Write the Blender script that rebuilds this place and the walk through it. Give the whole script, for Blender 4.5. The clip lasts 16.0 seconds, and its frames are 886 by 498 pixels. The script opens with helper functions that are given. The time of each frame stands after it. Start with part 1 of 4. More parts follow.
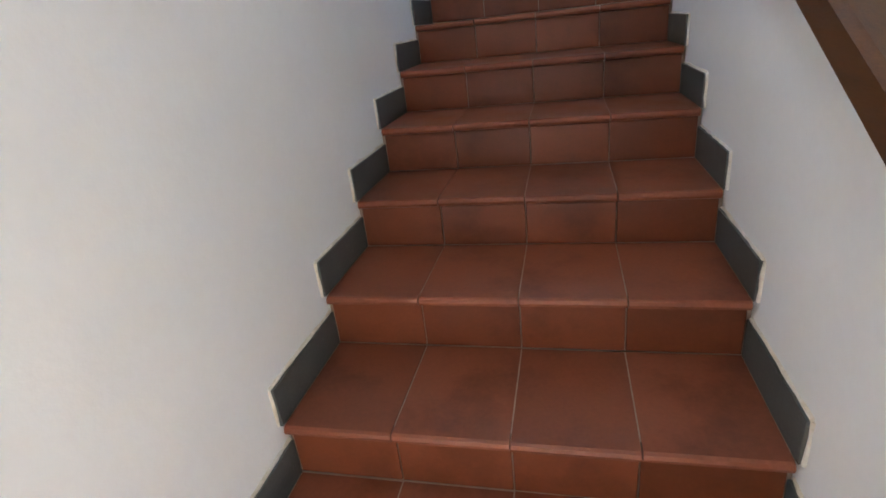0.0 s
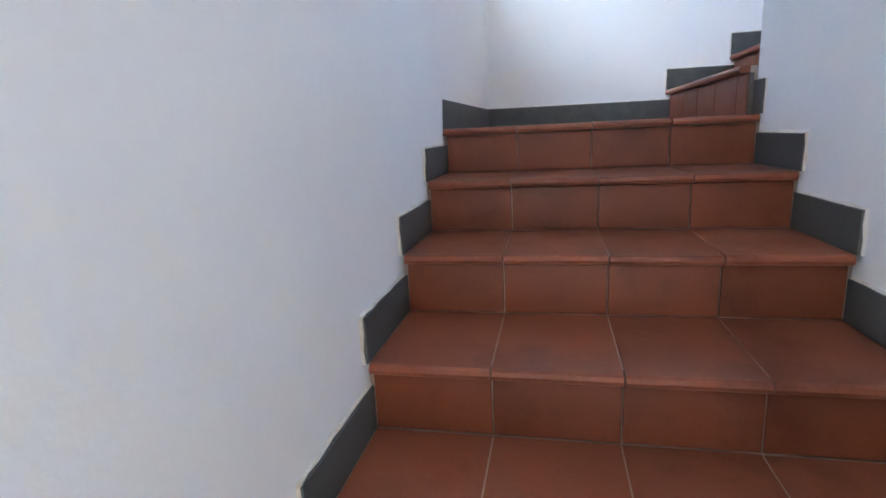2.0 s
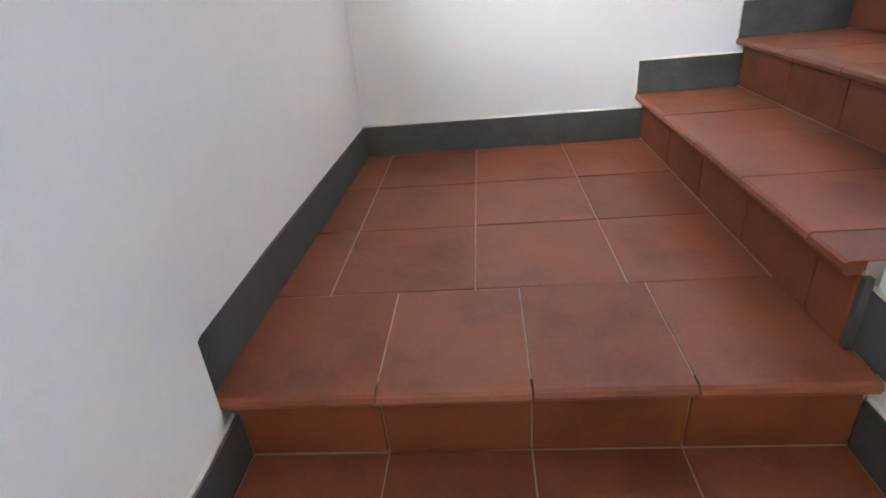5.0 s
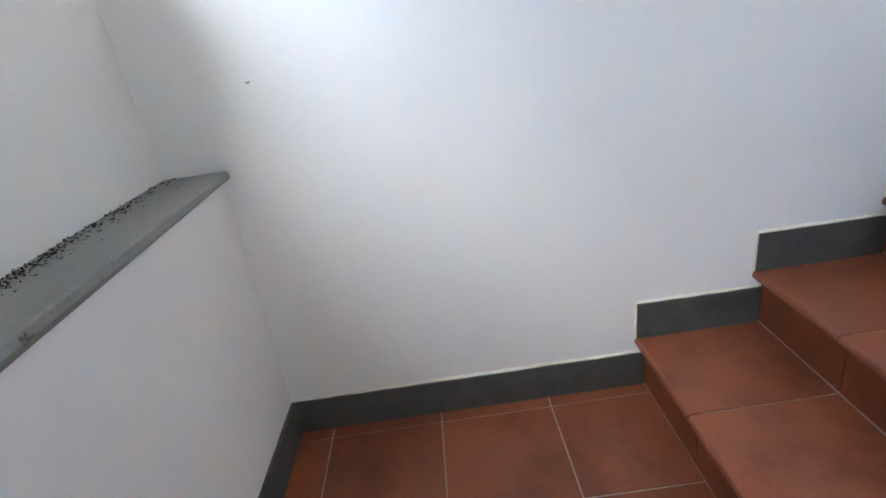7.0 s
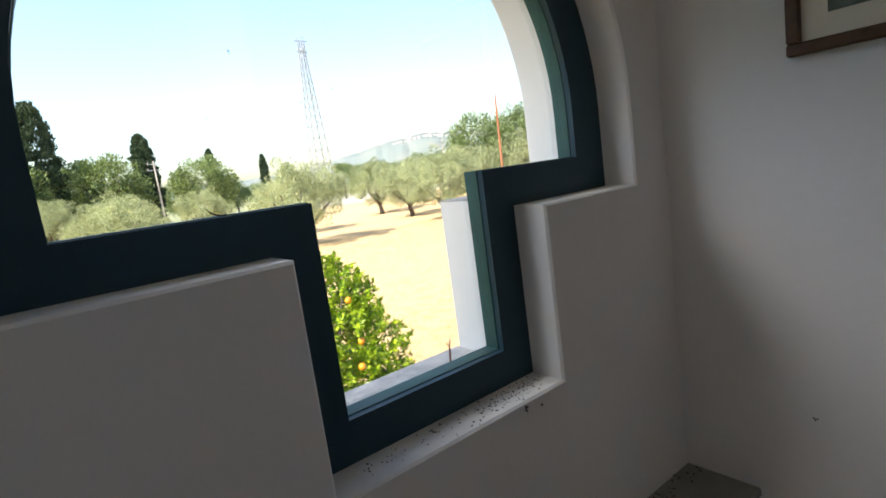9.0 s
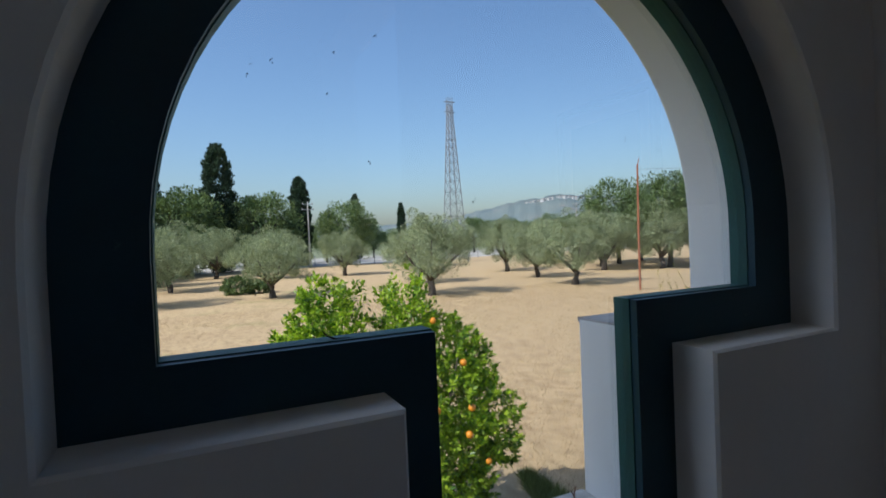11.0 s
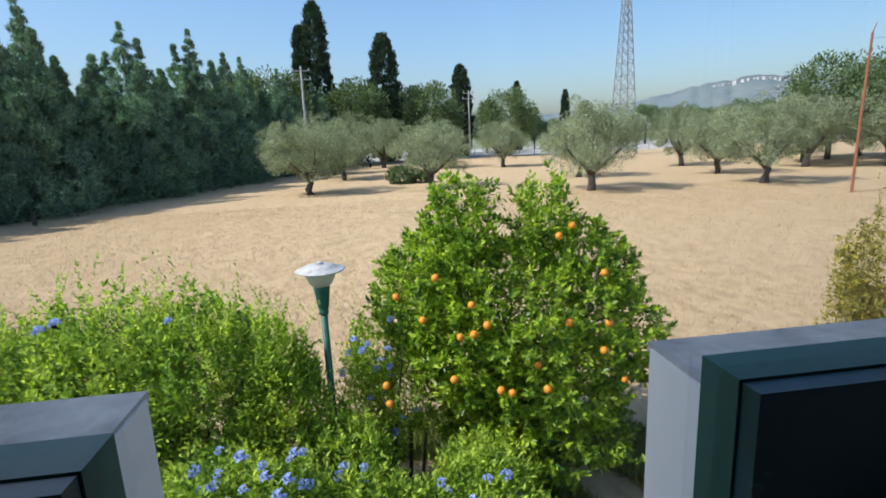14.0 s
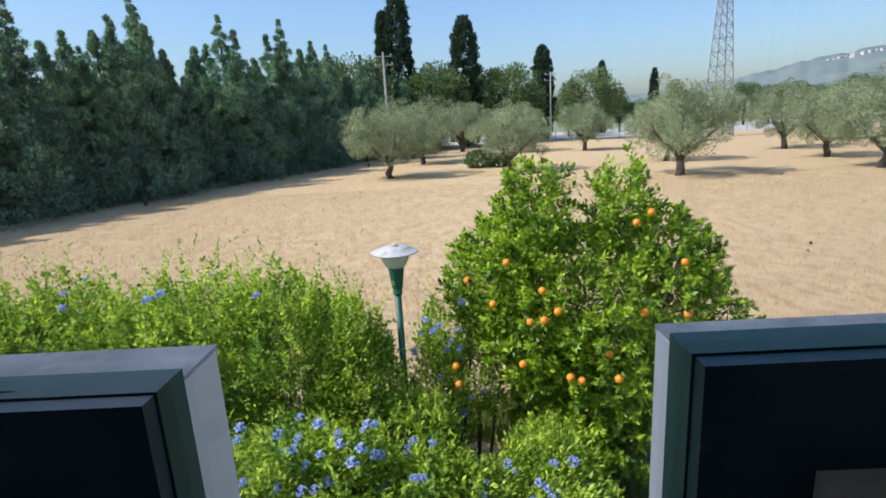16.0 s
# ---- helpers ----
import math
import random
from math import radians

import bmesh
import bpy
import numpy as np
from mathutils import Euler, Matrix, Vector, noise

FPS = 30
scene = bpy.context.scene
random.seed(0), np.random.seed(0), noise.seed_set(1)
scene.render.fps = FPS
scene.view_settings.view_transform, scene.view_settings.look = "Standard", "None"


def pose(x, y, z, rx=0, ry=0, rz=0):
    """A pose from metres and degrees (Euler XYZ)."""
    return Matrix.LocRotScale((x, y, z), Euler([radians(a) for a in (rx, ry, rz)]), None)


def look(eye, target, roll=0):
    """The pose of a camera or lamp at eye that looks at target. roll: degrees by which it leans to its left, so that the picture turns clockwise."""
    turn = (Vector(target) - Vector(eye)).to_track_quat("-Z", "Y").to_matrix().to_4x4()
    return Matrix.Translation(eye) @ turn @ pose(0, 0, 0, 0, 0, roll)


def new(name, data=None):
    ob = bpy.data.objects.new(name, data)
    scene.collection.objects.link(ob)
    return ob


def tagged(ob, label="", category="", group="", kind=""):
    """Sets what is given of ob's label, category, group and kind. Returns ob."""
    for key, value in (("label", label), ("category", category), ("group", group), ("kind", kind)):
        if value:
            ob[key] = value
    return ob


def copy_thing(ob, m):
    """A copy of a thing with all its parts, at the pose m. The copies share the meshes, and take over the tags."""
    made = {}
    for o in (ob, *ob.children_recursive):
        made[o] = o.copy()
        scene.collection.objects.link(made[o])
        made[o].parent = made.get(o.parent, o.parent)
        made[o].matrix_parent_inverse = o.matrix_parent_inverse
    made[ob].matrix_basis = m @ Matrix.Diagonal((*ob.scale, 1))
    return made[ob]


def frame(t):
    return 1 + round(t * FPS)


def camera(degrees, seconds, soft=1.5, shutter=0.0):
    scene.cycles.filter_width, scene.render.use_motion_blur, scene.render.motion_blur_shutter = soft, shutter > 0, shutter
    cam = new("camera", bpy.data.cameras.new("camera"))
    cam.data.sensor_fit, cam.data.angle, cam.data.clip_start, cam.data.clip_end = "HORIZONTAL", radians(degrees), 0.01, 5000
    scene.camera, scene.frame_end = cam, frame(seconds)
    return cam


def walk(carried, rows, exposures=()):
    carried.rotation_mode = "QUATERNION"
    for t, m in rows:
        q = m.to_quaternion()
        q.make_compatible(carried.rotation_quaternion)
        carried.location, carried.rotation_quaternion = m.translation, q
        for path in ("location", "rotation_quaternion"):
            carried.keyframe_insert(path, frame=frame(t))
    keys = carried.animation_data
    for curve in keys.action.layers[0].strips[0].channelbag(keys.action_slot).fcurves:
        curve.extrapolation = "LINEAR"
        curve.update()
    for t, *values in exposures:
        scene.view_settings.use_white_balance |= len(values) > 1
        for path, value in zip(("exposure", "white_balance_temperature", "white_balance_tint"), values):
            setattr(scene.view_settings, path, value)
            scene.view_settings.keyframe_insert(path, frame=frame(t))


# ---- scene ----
cam = camera(80.1, 16.0, soft=1.7, shutter=0.0)
PATH = [
    (0, (0.671, -3.218, -0.338), (0.212, -1.437, -1.125), -6.4),
    (0.5, (0.54, -2.917, -0.297), (0.242, -1.055, -0.963), -4.9),
    (1, (0.486, -2.581, -0.233), (0.202, -0.674, -0.765), -3.2),
    (1.5, (0.451, -2.321, -0.127), (0.055, -0.416, -0.588), -3.0),
    (2, (0.401, -2.031, -0.015), (-0.004, -0.12, -0.444), -2.7),
    (2.5, (0.412, -1.789, 0.08), (0.074, 0.118, -0.419), -1.3),
    (3, (0.414, -1.551, 0.183), (0.139, 0.341, -0.407), -1.5),
    (5.3, (0.494, -0.559, 0.761), (0.309, 1.196, -0.181), -5.9),
    (5.5, (0.495, -0.485, 0.844), (0.306, 1.271, -0.094), -5.9),
    (6, (0.483, -0.291, 0.918), (0.33, 1.484, 0.01), -6.6),
    (6.5, (0.512, -0.093, 1.042), (0.5, 1.709, 0.173), -7.4),
    (7, (0.541, 0.088, 1.13), (0.523, 1.91, 0.306), -8.6),
    (7.5, (0.501, 0.188, 1.284), (0.119, 2.029, 0.603), -10.6),
    (8, (0.439, 0.285, 1.399), (-0.379, 2.035, 0.884), -10.7),
    (8.5, (0.433, 0.299, 1.545), (-0.788, 1.831, 1.142), -9.5),
    (9, (0.481, 0.238, 1.623), (-1.077, 1.457, 1.327), -7.9),
    (9.5, (0.5, 0.227, 1.684), (-1.236, 1.21, 1.543), -5.6),
    (9.7, (0.507, 0.226, 1.7), (-1.261, 1.156, 1.623), -4.6),
    (11.8, (0.3, 0.449, 1.717), (-1.543, 1.221, 1.635), -0.6),
    (12, (0.29, 0.501, 1.711), (-1.584, 1.185, 1.575), -0.7),
    (12.5, (0.188, 0.573, 1.695), (-1.733, 1.068, 1.444), -1.4),
    (13, (0.072, 0.596, 1.696), (-1.863, 0.993, 1.386), -2.0),
    (13.5, (0.039, 0.645, 1.716), (-1.901, 0.962, 1.349), -2.4),
    (14, (0.015, 0.698, 1.746), (-1.923, 0.951, 1.323), -2.5),
    (14.5, (0.017, 0.716, 1.755), (-1.916, 0.913, 1.283), -2.8),
    (15, (0.012, 0.737, 1.754), (-1.919, 0.884, 1.252), -3.1),
    (15.5, (0.046, 0.747, 1.757), (-1.89, 0.851, 1.266), -3.0),
    (16, (0.073, 0.745, 1.755), (-1.872, 0.704, 1.288), -3.2),
]
EXPOSURES = [(0.0, 4.45, 6150, 9), (1.0, 4.75, 5500, 8), (3.2, 5.25, 6300, 10), (5.3, 5.15, 6800, 10), (7.0, 4.55, 6500, 10), (7.5, 4.2, 6450, 10), (8.0, 3.5, 6600, 10),
             (8.5, 3.2, 6700, 12), (9.0, 2.0, 7400, 14), (9.5, 0.7, 7100, 12), (9.7, 0.5, 6800, 12), (11.8, 0.45, 5950, 12), (12.5, 0.55, 5950, 12), (16.0, 0.70, 5950, 15)]
walk(cam, [(t, look(eye, target, roll)) for t, eye, target, roll in PATH], EXPOSURES)

# ---- world and sun ----
SUN_EL, SUN_AZ = 46.0, 12.0
world = bpy.data.worlds.new("sky")
scene.world = world
world.use_nodes = True
wn = world.node_tree.nodes
sky = wn.new("ShaderNodeTexSky")
sky.sky_type, sky.sun_disc = "NISHITA", False
sky.sun_elevation, sky.sun_rotation = radians(SUN_EL), radians(180 - SUN_AZ)
sky.air_density, sky.dust_density, sky.ozone_density = 1.3, 2.0, 6.0
world.node_tree.links.new(sky.outputs["Color"], wn["Background"].inputs["Color"])
wn["Background"].inputs["Strength"].default_value = 0.118
sun_data = bpy.data.lights.new("sun", "SUN")
sun_data.energy, sun_data.angle, sun_data.color = 3.4, radians(0.6), (1.0, 0.94, 0.84)
sun = new("sun", sun_data)
sun_way = Vector((math.sin(radians(SUN_AZ)) * math.cos(radians(SUN_EL)), -math.cos(radians(SUN_AZ)) * math.cos(radians(SUN_EL)), math.sin(radians(SUN_EL))))
sun.matrix_world = look(sun_way * 60, (0, 0, 0))


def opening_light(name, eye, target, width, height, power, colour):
    """An added area lamp, out of view, that stands in for daylight through an opening."""
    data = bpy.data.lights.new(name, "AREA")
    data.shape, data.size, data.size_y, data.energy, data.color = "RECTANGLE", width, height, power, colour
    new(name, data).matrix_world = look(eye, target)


# soft warm light from behind; its doorway is assumed and never in view
opening_light("doorway_daylight", (1.30, -4.85, -1.15), (0.0, -4.2, -1.0), 0.8, 1.9, 1.9, (1.0, 0.95, 0.88))
# fill lamp for the lower flight, set in an invented high opening
opening_light("stair_window_daylight", (-0.20, -3.1, 2.2), (2.0, -3.1, 2.2), 0.95, 0.95, 1.2, (0.95, 0.97, 1.0))
# extra lamp hung outdoors, brightens the far wall through the arched window
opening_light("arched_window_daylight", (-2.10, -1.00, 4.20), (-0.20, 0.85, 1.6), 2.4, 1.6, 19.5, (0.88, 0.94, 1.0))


# ---- materials ----
def mat_base(name):
    m = bpy.data.materials.new(name)
    m.use_nodes = True
    return m, m.node_tree.nodes, m.node_tree.links, m.node_tree.nodes["Principled BSDF"]


def blend_node(nodes, links, fac, a, b, mode="MIX"):
    """A colour mix; fac, a and b are sockets or values."""
    n = nodes.new("ShaderNodeMix")
    n.data_type, n.blend_type = "RGBA", mode
    for socket, value in ((n.inputs[0], fac), (n.inputs[6], a), (n.inputs[7], b)):
        if isinstance(value, bpy.types.NodeSocket):
            links.new(value, socket)
        elif isinstance(value, tuple):
            socket.default_value = (*value[:3], 1)
        else:
            socket.default_value = value
    return n.outputs[2]


def noise_node(nodes, links, scale, detail=4.0, rough=0.55, stretch=None):
    tc = nodes.new("ShaderNodeTexCoord")
    n = nodes.new("ShaderNodeTexNoise")
    n.inputs["Scale"].default_value, n.inputs["Detail"].default_value, n.inputs["Roughness"].default_value = scale, detail, rough
    src = tc.outputs["Object"]
    if stretch:
        mp = nodes.new("ShaderNodeMapping")
        mp.inputs["Scale"].default_value = stretch
        links.new(src, mp.inputs["Vector"])
        src = mp.outputs["Vector"]
    links.new(src, n.inputs["Vector"])
    return n.outputs["Fac"]


def ramp_node(nodes, links, src, stops):
    r = nodes.new("ShaderNodeValToRGB")
    els = r.color_ramp.elements
    while len(els) < len(stops):
        els.new(0.5)
    for e, (p, c) in zip(els, stops):
        e.position, e.color = p, (*c, 1) if isinstance(c, tuple) else (c, c, c, 1)
    links.new(src, r.inputs["Fac"])
    return r.outputs["Color"]


def bump_node(nodes, links, height, strength, dist, bsdf):
    b = nodes.new("ShaderNodeBump")
    b.inputs["Strength"].default_value, b.inputs["Distance"].default_value = strength, dist
    links.new(height, b.inputs["Height"])
    links.new(b.outputs["Normal"], bsdf.inputs["Normal"])


def surface(name, dark, light, scale=6.0, rough=(0.5, 0.7), fine=60.0, bump=0.2, dist=0.002, metal=0.0, spec=0.5, spots=None, stretch=None):
    """Two scales of variation in colour, roughness and relief."""
    m, nodes, links, bsdf = mat_base(name)
    big = noise_node(nodes, links, scale, 5, 0.6, stretch)
    small = noise_node(nodes, links, fine, 3, 0.6, stretch)
    col = ramp_node(nodes, links, big, [(0.3, dark), (0.7, light)])
    col = blend_node(nodes, links, 0.25, col, ramp_node(nodes, links, small, [(0.3, dark), (0.7, light)]))
    if spots:
        spot_col, lo, hi, spot_scale = spots
        col = blend_node(nodes, links, ramp_node(nodes, links, noise_node(nodes, links, spot_scale, 6, 0.7), [(lo, 0.0), (hi, 1.0)]), col, spot_col)
    links.new(col, bsdf.inputs["Base Color"])
    links.new(ramp_node(nodes, links, big, [(0.3, rough[0]), (0.7, rough[1])]), bsdf.inputs["Roughness"])
    bsdf.inputs["Metallic"].default_value, bsdf.inputs["Specular IOR Level"].default_value = metal, spec
    bump_node(nodes, links, small, bump, dist, bsdf)
    return m


def tile_material(name, dark, light, rough):
    """Fired clay with a tone of its own for each tile."""
    m, nodes, links, bsdf = mat_base(name)
    oi = nodes.new("ShaderNodeObjectInfo")
    big = noise_node(nodes, links, 5.0, 5, 0.6)
    small = noise_node(nodes, links, 90.0, 4, 0.65)
    col = ramp_node(nodes, links, big, [(0.25, dark), (0.75, light)])
    col = blend_node(nodes, links, 0.35, col, ramp_node(nodes, links, small, [(0.3, dark), (0.75, light)]))
    tone = ramp_node(nodes, links, oi.outputs["Random"], [(0.0, 0.80), (1.0, 1.08)])
    col = blend_node(nodes, links, 1.0, col, tone, "MULTIPLY")
    geo = nodes.new("ShaderNodeNewGeometry")
    wear = nodes.new("ShaderNodeTexNoise")
    wear.inputs["Scale"].default_value, wear.inputs["Detail"].default_value, wear.inputs["Roughness"].default_value = 3.2, 6.0, 0.65
    links.new(geo.outputs["Position"], wear.inputs["Vector"])
    col = blend_node(nodes, links, 1.0, col, ramp_node(nodes, links, wear.outputs["Fac"], [(0.32, (0.62, 0.58, 0.56)), (0.50, (1.0, 1.0, 1.0)), (0.72, (1.12, 1.08, 1.05))]), "MULTIPLY")
    links.new(col, bsdf.inputs["Base Color"])
    links.new(ramp_node(nodes, links, big, [(0.3, rough[0]), (0.7, rough[1])]), bsdf.inputs["Roughness"])
    bsdf.inputs["Specular IOR Level"].default_value = 0.4
    bump_node(nodes, links, small, 0.12, 0.001, bsdf)
    return m


def leaf_material(name, dark, light, through_light, glow=0.35, rough=0.45, patch=0.9, low=(0.72, 0.72, 0.72), high=(1.15, 1.15, 1.15)):
    """Leaves: a tone for each leaf, patch tints from low to high, and light that comes through."""
    m, nodes, links, bsdf = mat_base(name)
    geo = nodes.new("ShaderNodeNewGeometry")
    col = ramp_node(nodes, links, geo.outputs["Random Per Island"], [(0.0, dark), (0.75, light), (1.0, tuple(min(1, c * 1.35) for c in light))])
    big = ramp_node(nodes, links, noise_node(nodes, links, patch, 3), [(0.32, low), (0.68, high)])
    col = blend_node(nodes, links, 1.0, col, big, "MULTIPLY")
    links.new(col, bsdf.inputs["Base Color"])
    bsdf.inputs["Roughness"].default_value, bsdf.inputs["Specular IOR Level"].default_value = rough, 0.35
    tr = nodes.new("ShaderNodeBsdfTranslucent")
    links.new(blend_node(nodes, links, 1.0, col, through_light, "MULTIPLY"), tr.inputs["Color"])
    mx = nodes.new("ShaderNodeMixShader")
    mx.inputs[0].default_value = glow
    links.new(bsdf.outputs[0], mx.inputs[1])
    links.new(tr.outputs[0], mx.inputs[2])
    links.new(mx.outputs[0], nodes["Material Output"].inputs["Surface"])
    return m


M = dict(
    plaster=surface("white_plaster", (0.80, 0.79, 0.77), (0.86, 0.855, 0.84), 1.5, (0.8, 0.9), 45, 0.25, 0.003),
    ledge_out=surface("weathered_ledge", (0.30, 0.28, 0.26), (0.68, 0.64, 0.59), 22.0, (0.8, 0.95), 80, 0.5, 0.004),
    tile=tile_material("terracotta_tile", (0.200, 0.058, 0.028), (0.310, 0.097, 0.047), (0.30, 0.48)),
    # same clay as the treads, darkened to paint in the risers' shade
    riser=tile_material("terracotta_shaded_riser", (0.170, 0.046, 0.019), (0.250, 0.070, 0.027), (0.34, 0.52)),
    grout=surface("grout", (0.32, 0.24, 0.19), (0.48, 0.40, 0.34), 20, (0.8, 0.95), 120, 0.3),
    slate=surface("slate_skirting", (0.046, 0.048, 0.044), (0.100, 0.102, 0.093), 14, (0.5, 0.7), 120, 0.4, 0.002, spots=((0.12, 0.116, 0.105), 0.6, 0.75, 30)),
    lip=surface("rough_pale_mortar", (0.62, 0.54, 0.42), (0.82, 0.78, 0.70), 25, (0.85, 0.95), 90, 0.5, 0.003),
    coping=surface("grey_stone_coping", (0.19, 0.195, 0.18), (0.30, 0.305, 0.285), 10, (0.45, 0.65), 130, 0.3, 0.002, spots=((0.05, 0.05, 0.045), 0.62, 0.72, 22)),
    dirt=surface("dead_insects_and_dirt", (0.015, 0.014, 0.012), (0.05, 0.045, 0.04), 80, (0.8, 0.95), 300, 0.4),
    frame=surface("blue_green_paint", (0.005, 0.036, 0.056), (0.010, 0.056, 0.082), 9, (0.42, 0.6), 90, 0.3, 0.001, spots=((0.05, 0.12, 0.12), 0.66, 0.75, 40), stretch=(1, 1, 1)),
    bead=surface("faded_green_paint", (0.013, 0.062, 0.060), (0.028, 0.112, 0.100), 14, (0.5, 0.65), 120, 0.3, 0.001),
    rail=surface("dark_wood", (0.045, 0.018, 0.007), (0.14, 0.060, 0.022), 5, (0.3, 0.5), 60, 0.2, 0.001, stretch=(9, 1, 9)),
    mat_board=surface("cream_mat_board", (0.70, 0.66, 0.55), (0.78, 0.74, 0.64), 8, (0.8, 0.9)),
    print_ink=surface("grey_green_print", (0.04, 0.06, 0.05), (0.22, 0.27, 0.22), 22, (0.6, 0.8), 60, 0.0),
    bark=surface("grey_bark", (0.036, 0.028, 0.021), (0.12, 0.098, 0.076), 8, (0.8, 0.95), 40, 0.8, 0.02),
    # citrus and plumbago: patch tints paint sunlit yellower clumps and shaded bluer gaps
    orange_leaf=leaf_material("citrus_leaf", (0.052, 0.165, 0.016), (0.400, 0.570, 0.052), (1.0, 1.0, 0.45), 0.48, 0.32, 3.2, (0.55, 0.62, 0.7), (1.45, 1.25, 1.0)),
    hedge_leaf=leaf_material("plumbago_leaf", (0.120, 0.240, 0.028), (0.540, 0.690, 0.105), (1.0, 1.0, 0.5), 0.5, 0.5, 2.4, (0.55, 0.68, 0.7), (1.35, 1.2, 1.0)),
    yellow_leaf=leaf_material("yellowing_leaf", (0.14, 0.15, 0.02), (0.50, 0.42, 0.06), (1.0, 1.0, 0.5)),
    rust_leaf=leaf_material("reddish_leaf", (0.12, 0.06, 0.03), (0.34, 0.16, 0.07), (1.0, 0.8, 0.5)),
    olive_leaf=leaf_material("olive_leaf", (0.140, 0.185, 0.105), (0.400, 0.450, 0.265), (1.0, 1.0, 0.6), 0.30, 0.6),
    # lit and shaded masses and a bluish haze are painted into this colour
    conifer_leaf=leaf_material("conifer_leaf", (0.050, 0.115, 0.090), (0.270, 0.380, 0.240), (0.8, 1.0, 0.7), 0.35, 0.6, 0.45, (0.55, 0.6, 0.68), (1.45, 1.4, 1.25)),
    cypress_leaf=leaf_material("cypress_leaf", (0.018, 0.040, 0.024), (0.050, 0.085, 0.042), (0.8, 1.0, 0.5), 0.12, 0.7),
    wood_leaf=leaf_material("woodland_leaf", (0.070, 0.115, 0.050), (0.190, 0.260, 0.100), (1.0, 1.0, 0.5), 0.28, 0.6),
    grass=leaf_material("grass_blade", (0.07, 0.12, 0.02), (0.24, 0.28, 0.07), (1.0, 1.0, 0.5), 0.3, 0.6),
    flower=leaf_material("pale_blue_petal", (0.26, 0.34, 0.78), (0.50, 0.58, 0.92), (0.8, 0.9, 1.0), 0.3, 0.6),
    fruit=surface("orange_peel", (0.62, 0.20, 0.012), (0.78, 0.30, 0.02), 10, (0.35, 0.5), 200, 0.3, 0.002),
    post=surface("green_lamp_paint", (0.010, 0.075, 0.050), (0.018, 0.115, 0.078), 8, (0.4, 0.6), 60, 0.2, 0.001),
    lamp_white=surface("weathered_white_enamel", (0.36, 0.35, 0.32), (0.56, 0.55, 0.52), 12, (0.4, 0.6), 60, 0.2, 0.001, spots=((0.20, 0.16, 0.12), 0.56, 0.66, 26)),
    lamp_cup=surface("opal_plastic", (0.58, 0.57, 0.50), (0.70, 0.69, 0.62), 6, (0.3, 0.5), 60, 0.1, 0.001),
    steel=surface("galvanised_steel", (0.20, 0.21, 0.22), (0.30, 0.31, 0.32), 4, (0.5, 0.7), 30, 0.1, 0.002, metal=0.3),
    rusty=surface("rusted_steel", (0.22, 0.075, 0.035), (0.36, 0.14, 0.07), 6, (0.7, 0.9), 60, 0.4, 0.003),
    concrete=surface("concrete_pole", (0.34, 0.33, 0.31), (0.48, 0.47, 0.44), 3, (0.8, 0.95), 30, 0.3, 0.003),
    # blue-grey distance haze is mixed into the hill's base colour
    hill=surface("haze_tinted_hillside", (0.10, 0.145, 0.155), (0.20, 0.225, 0.20), 0.010, (0.9, 1.0), 0.03, 0.0, spots=((0.27, 0.22, 0.19), 0.60, 0.66, 0.011)),
    village=surface("far_houses", (0.44, 0.44, 0.45), (0.58, 0.57, 0.55), 0.05, (0.9, 1.0), 0.2, 0.0),
    roof_far=surface("far_roofs", (0.30, 0.25, 0.23), (0.38, 0.32, 0.29), 0.05, (0.9, 1.0), 0.2, 0.0),
)


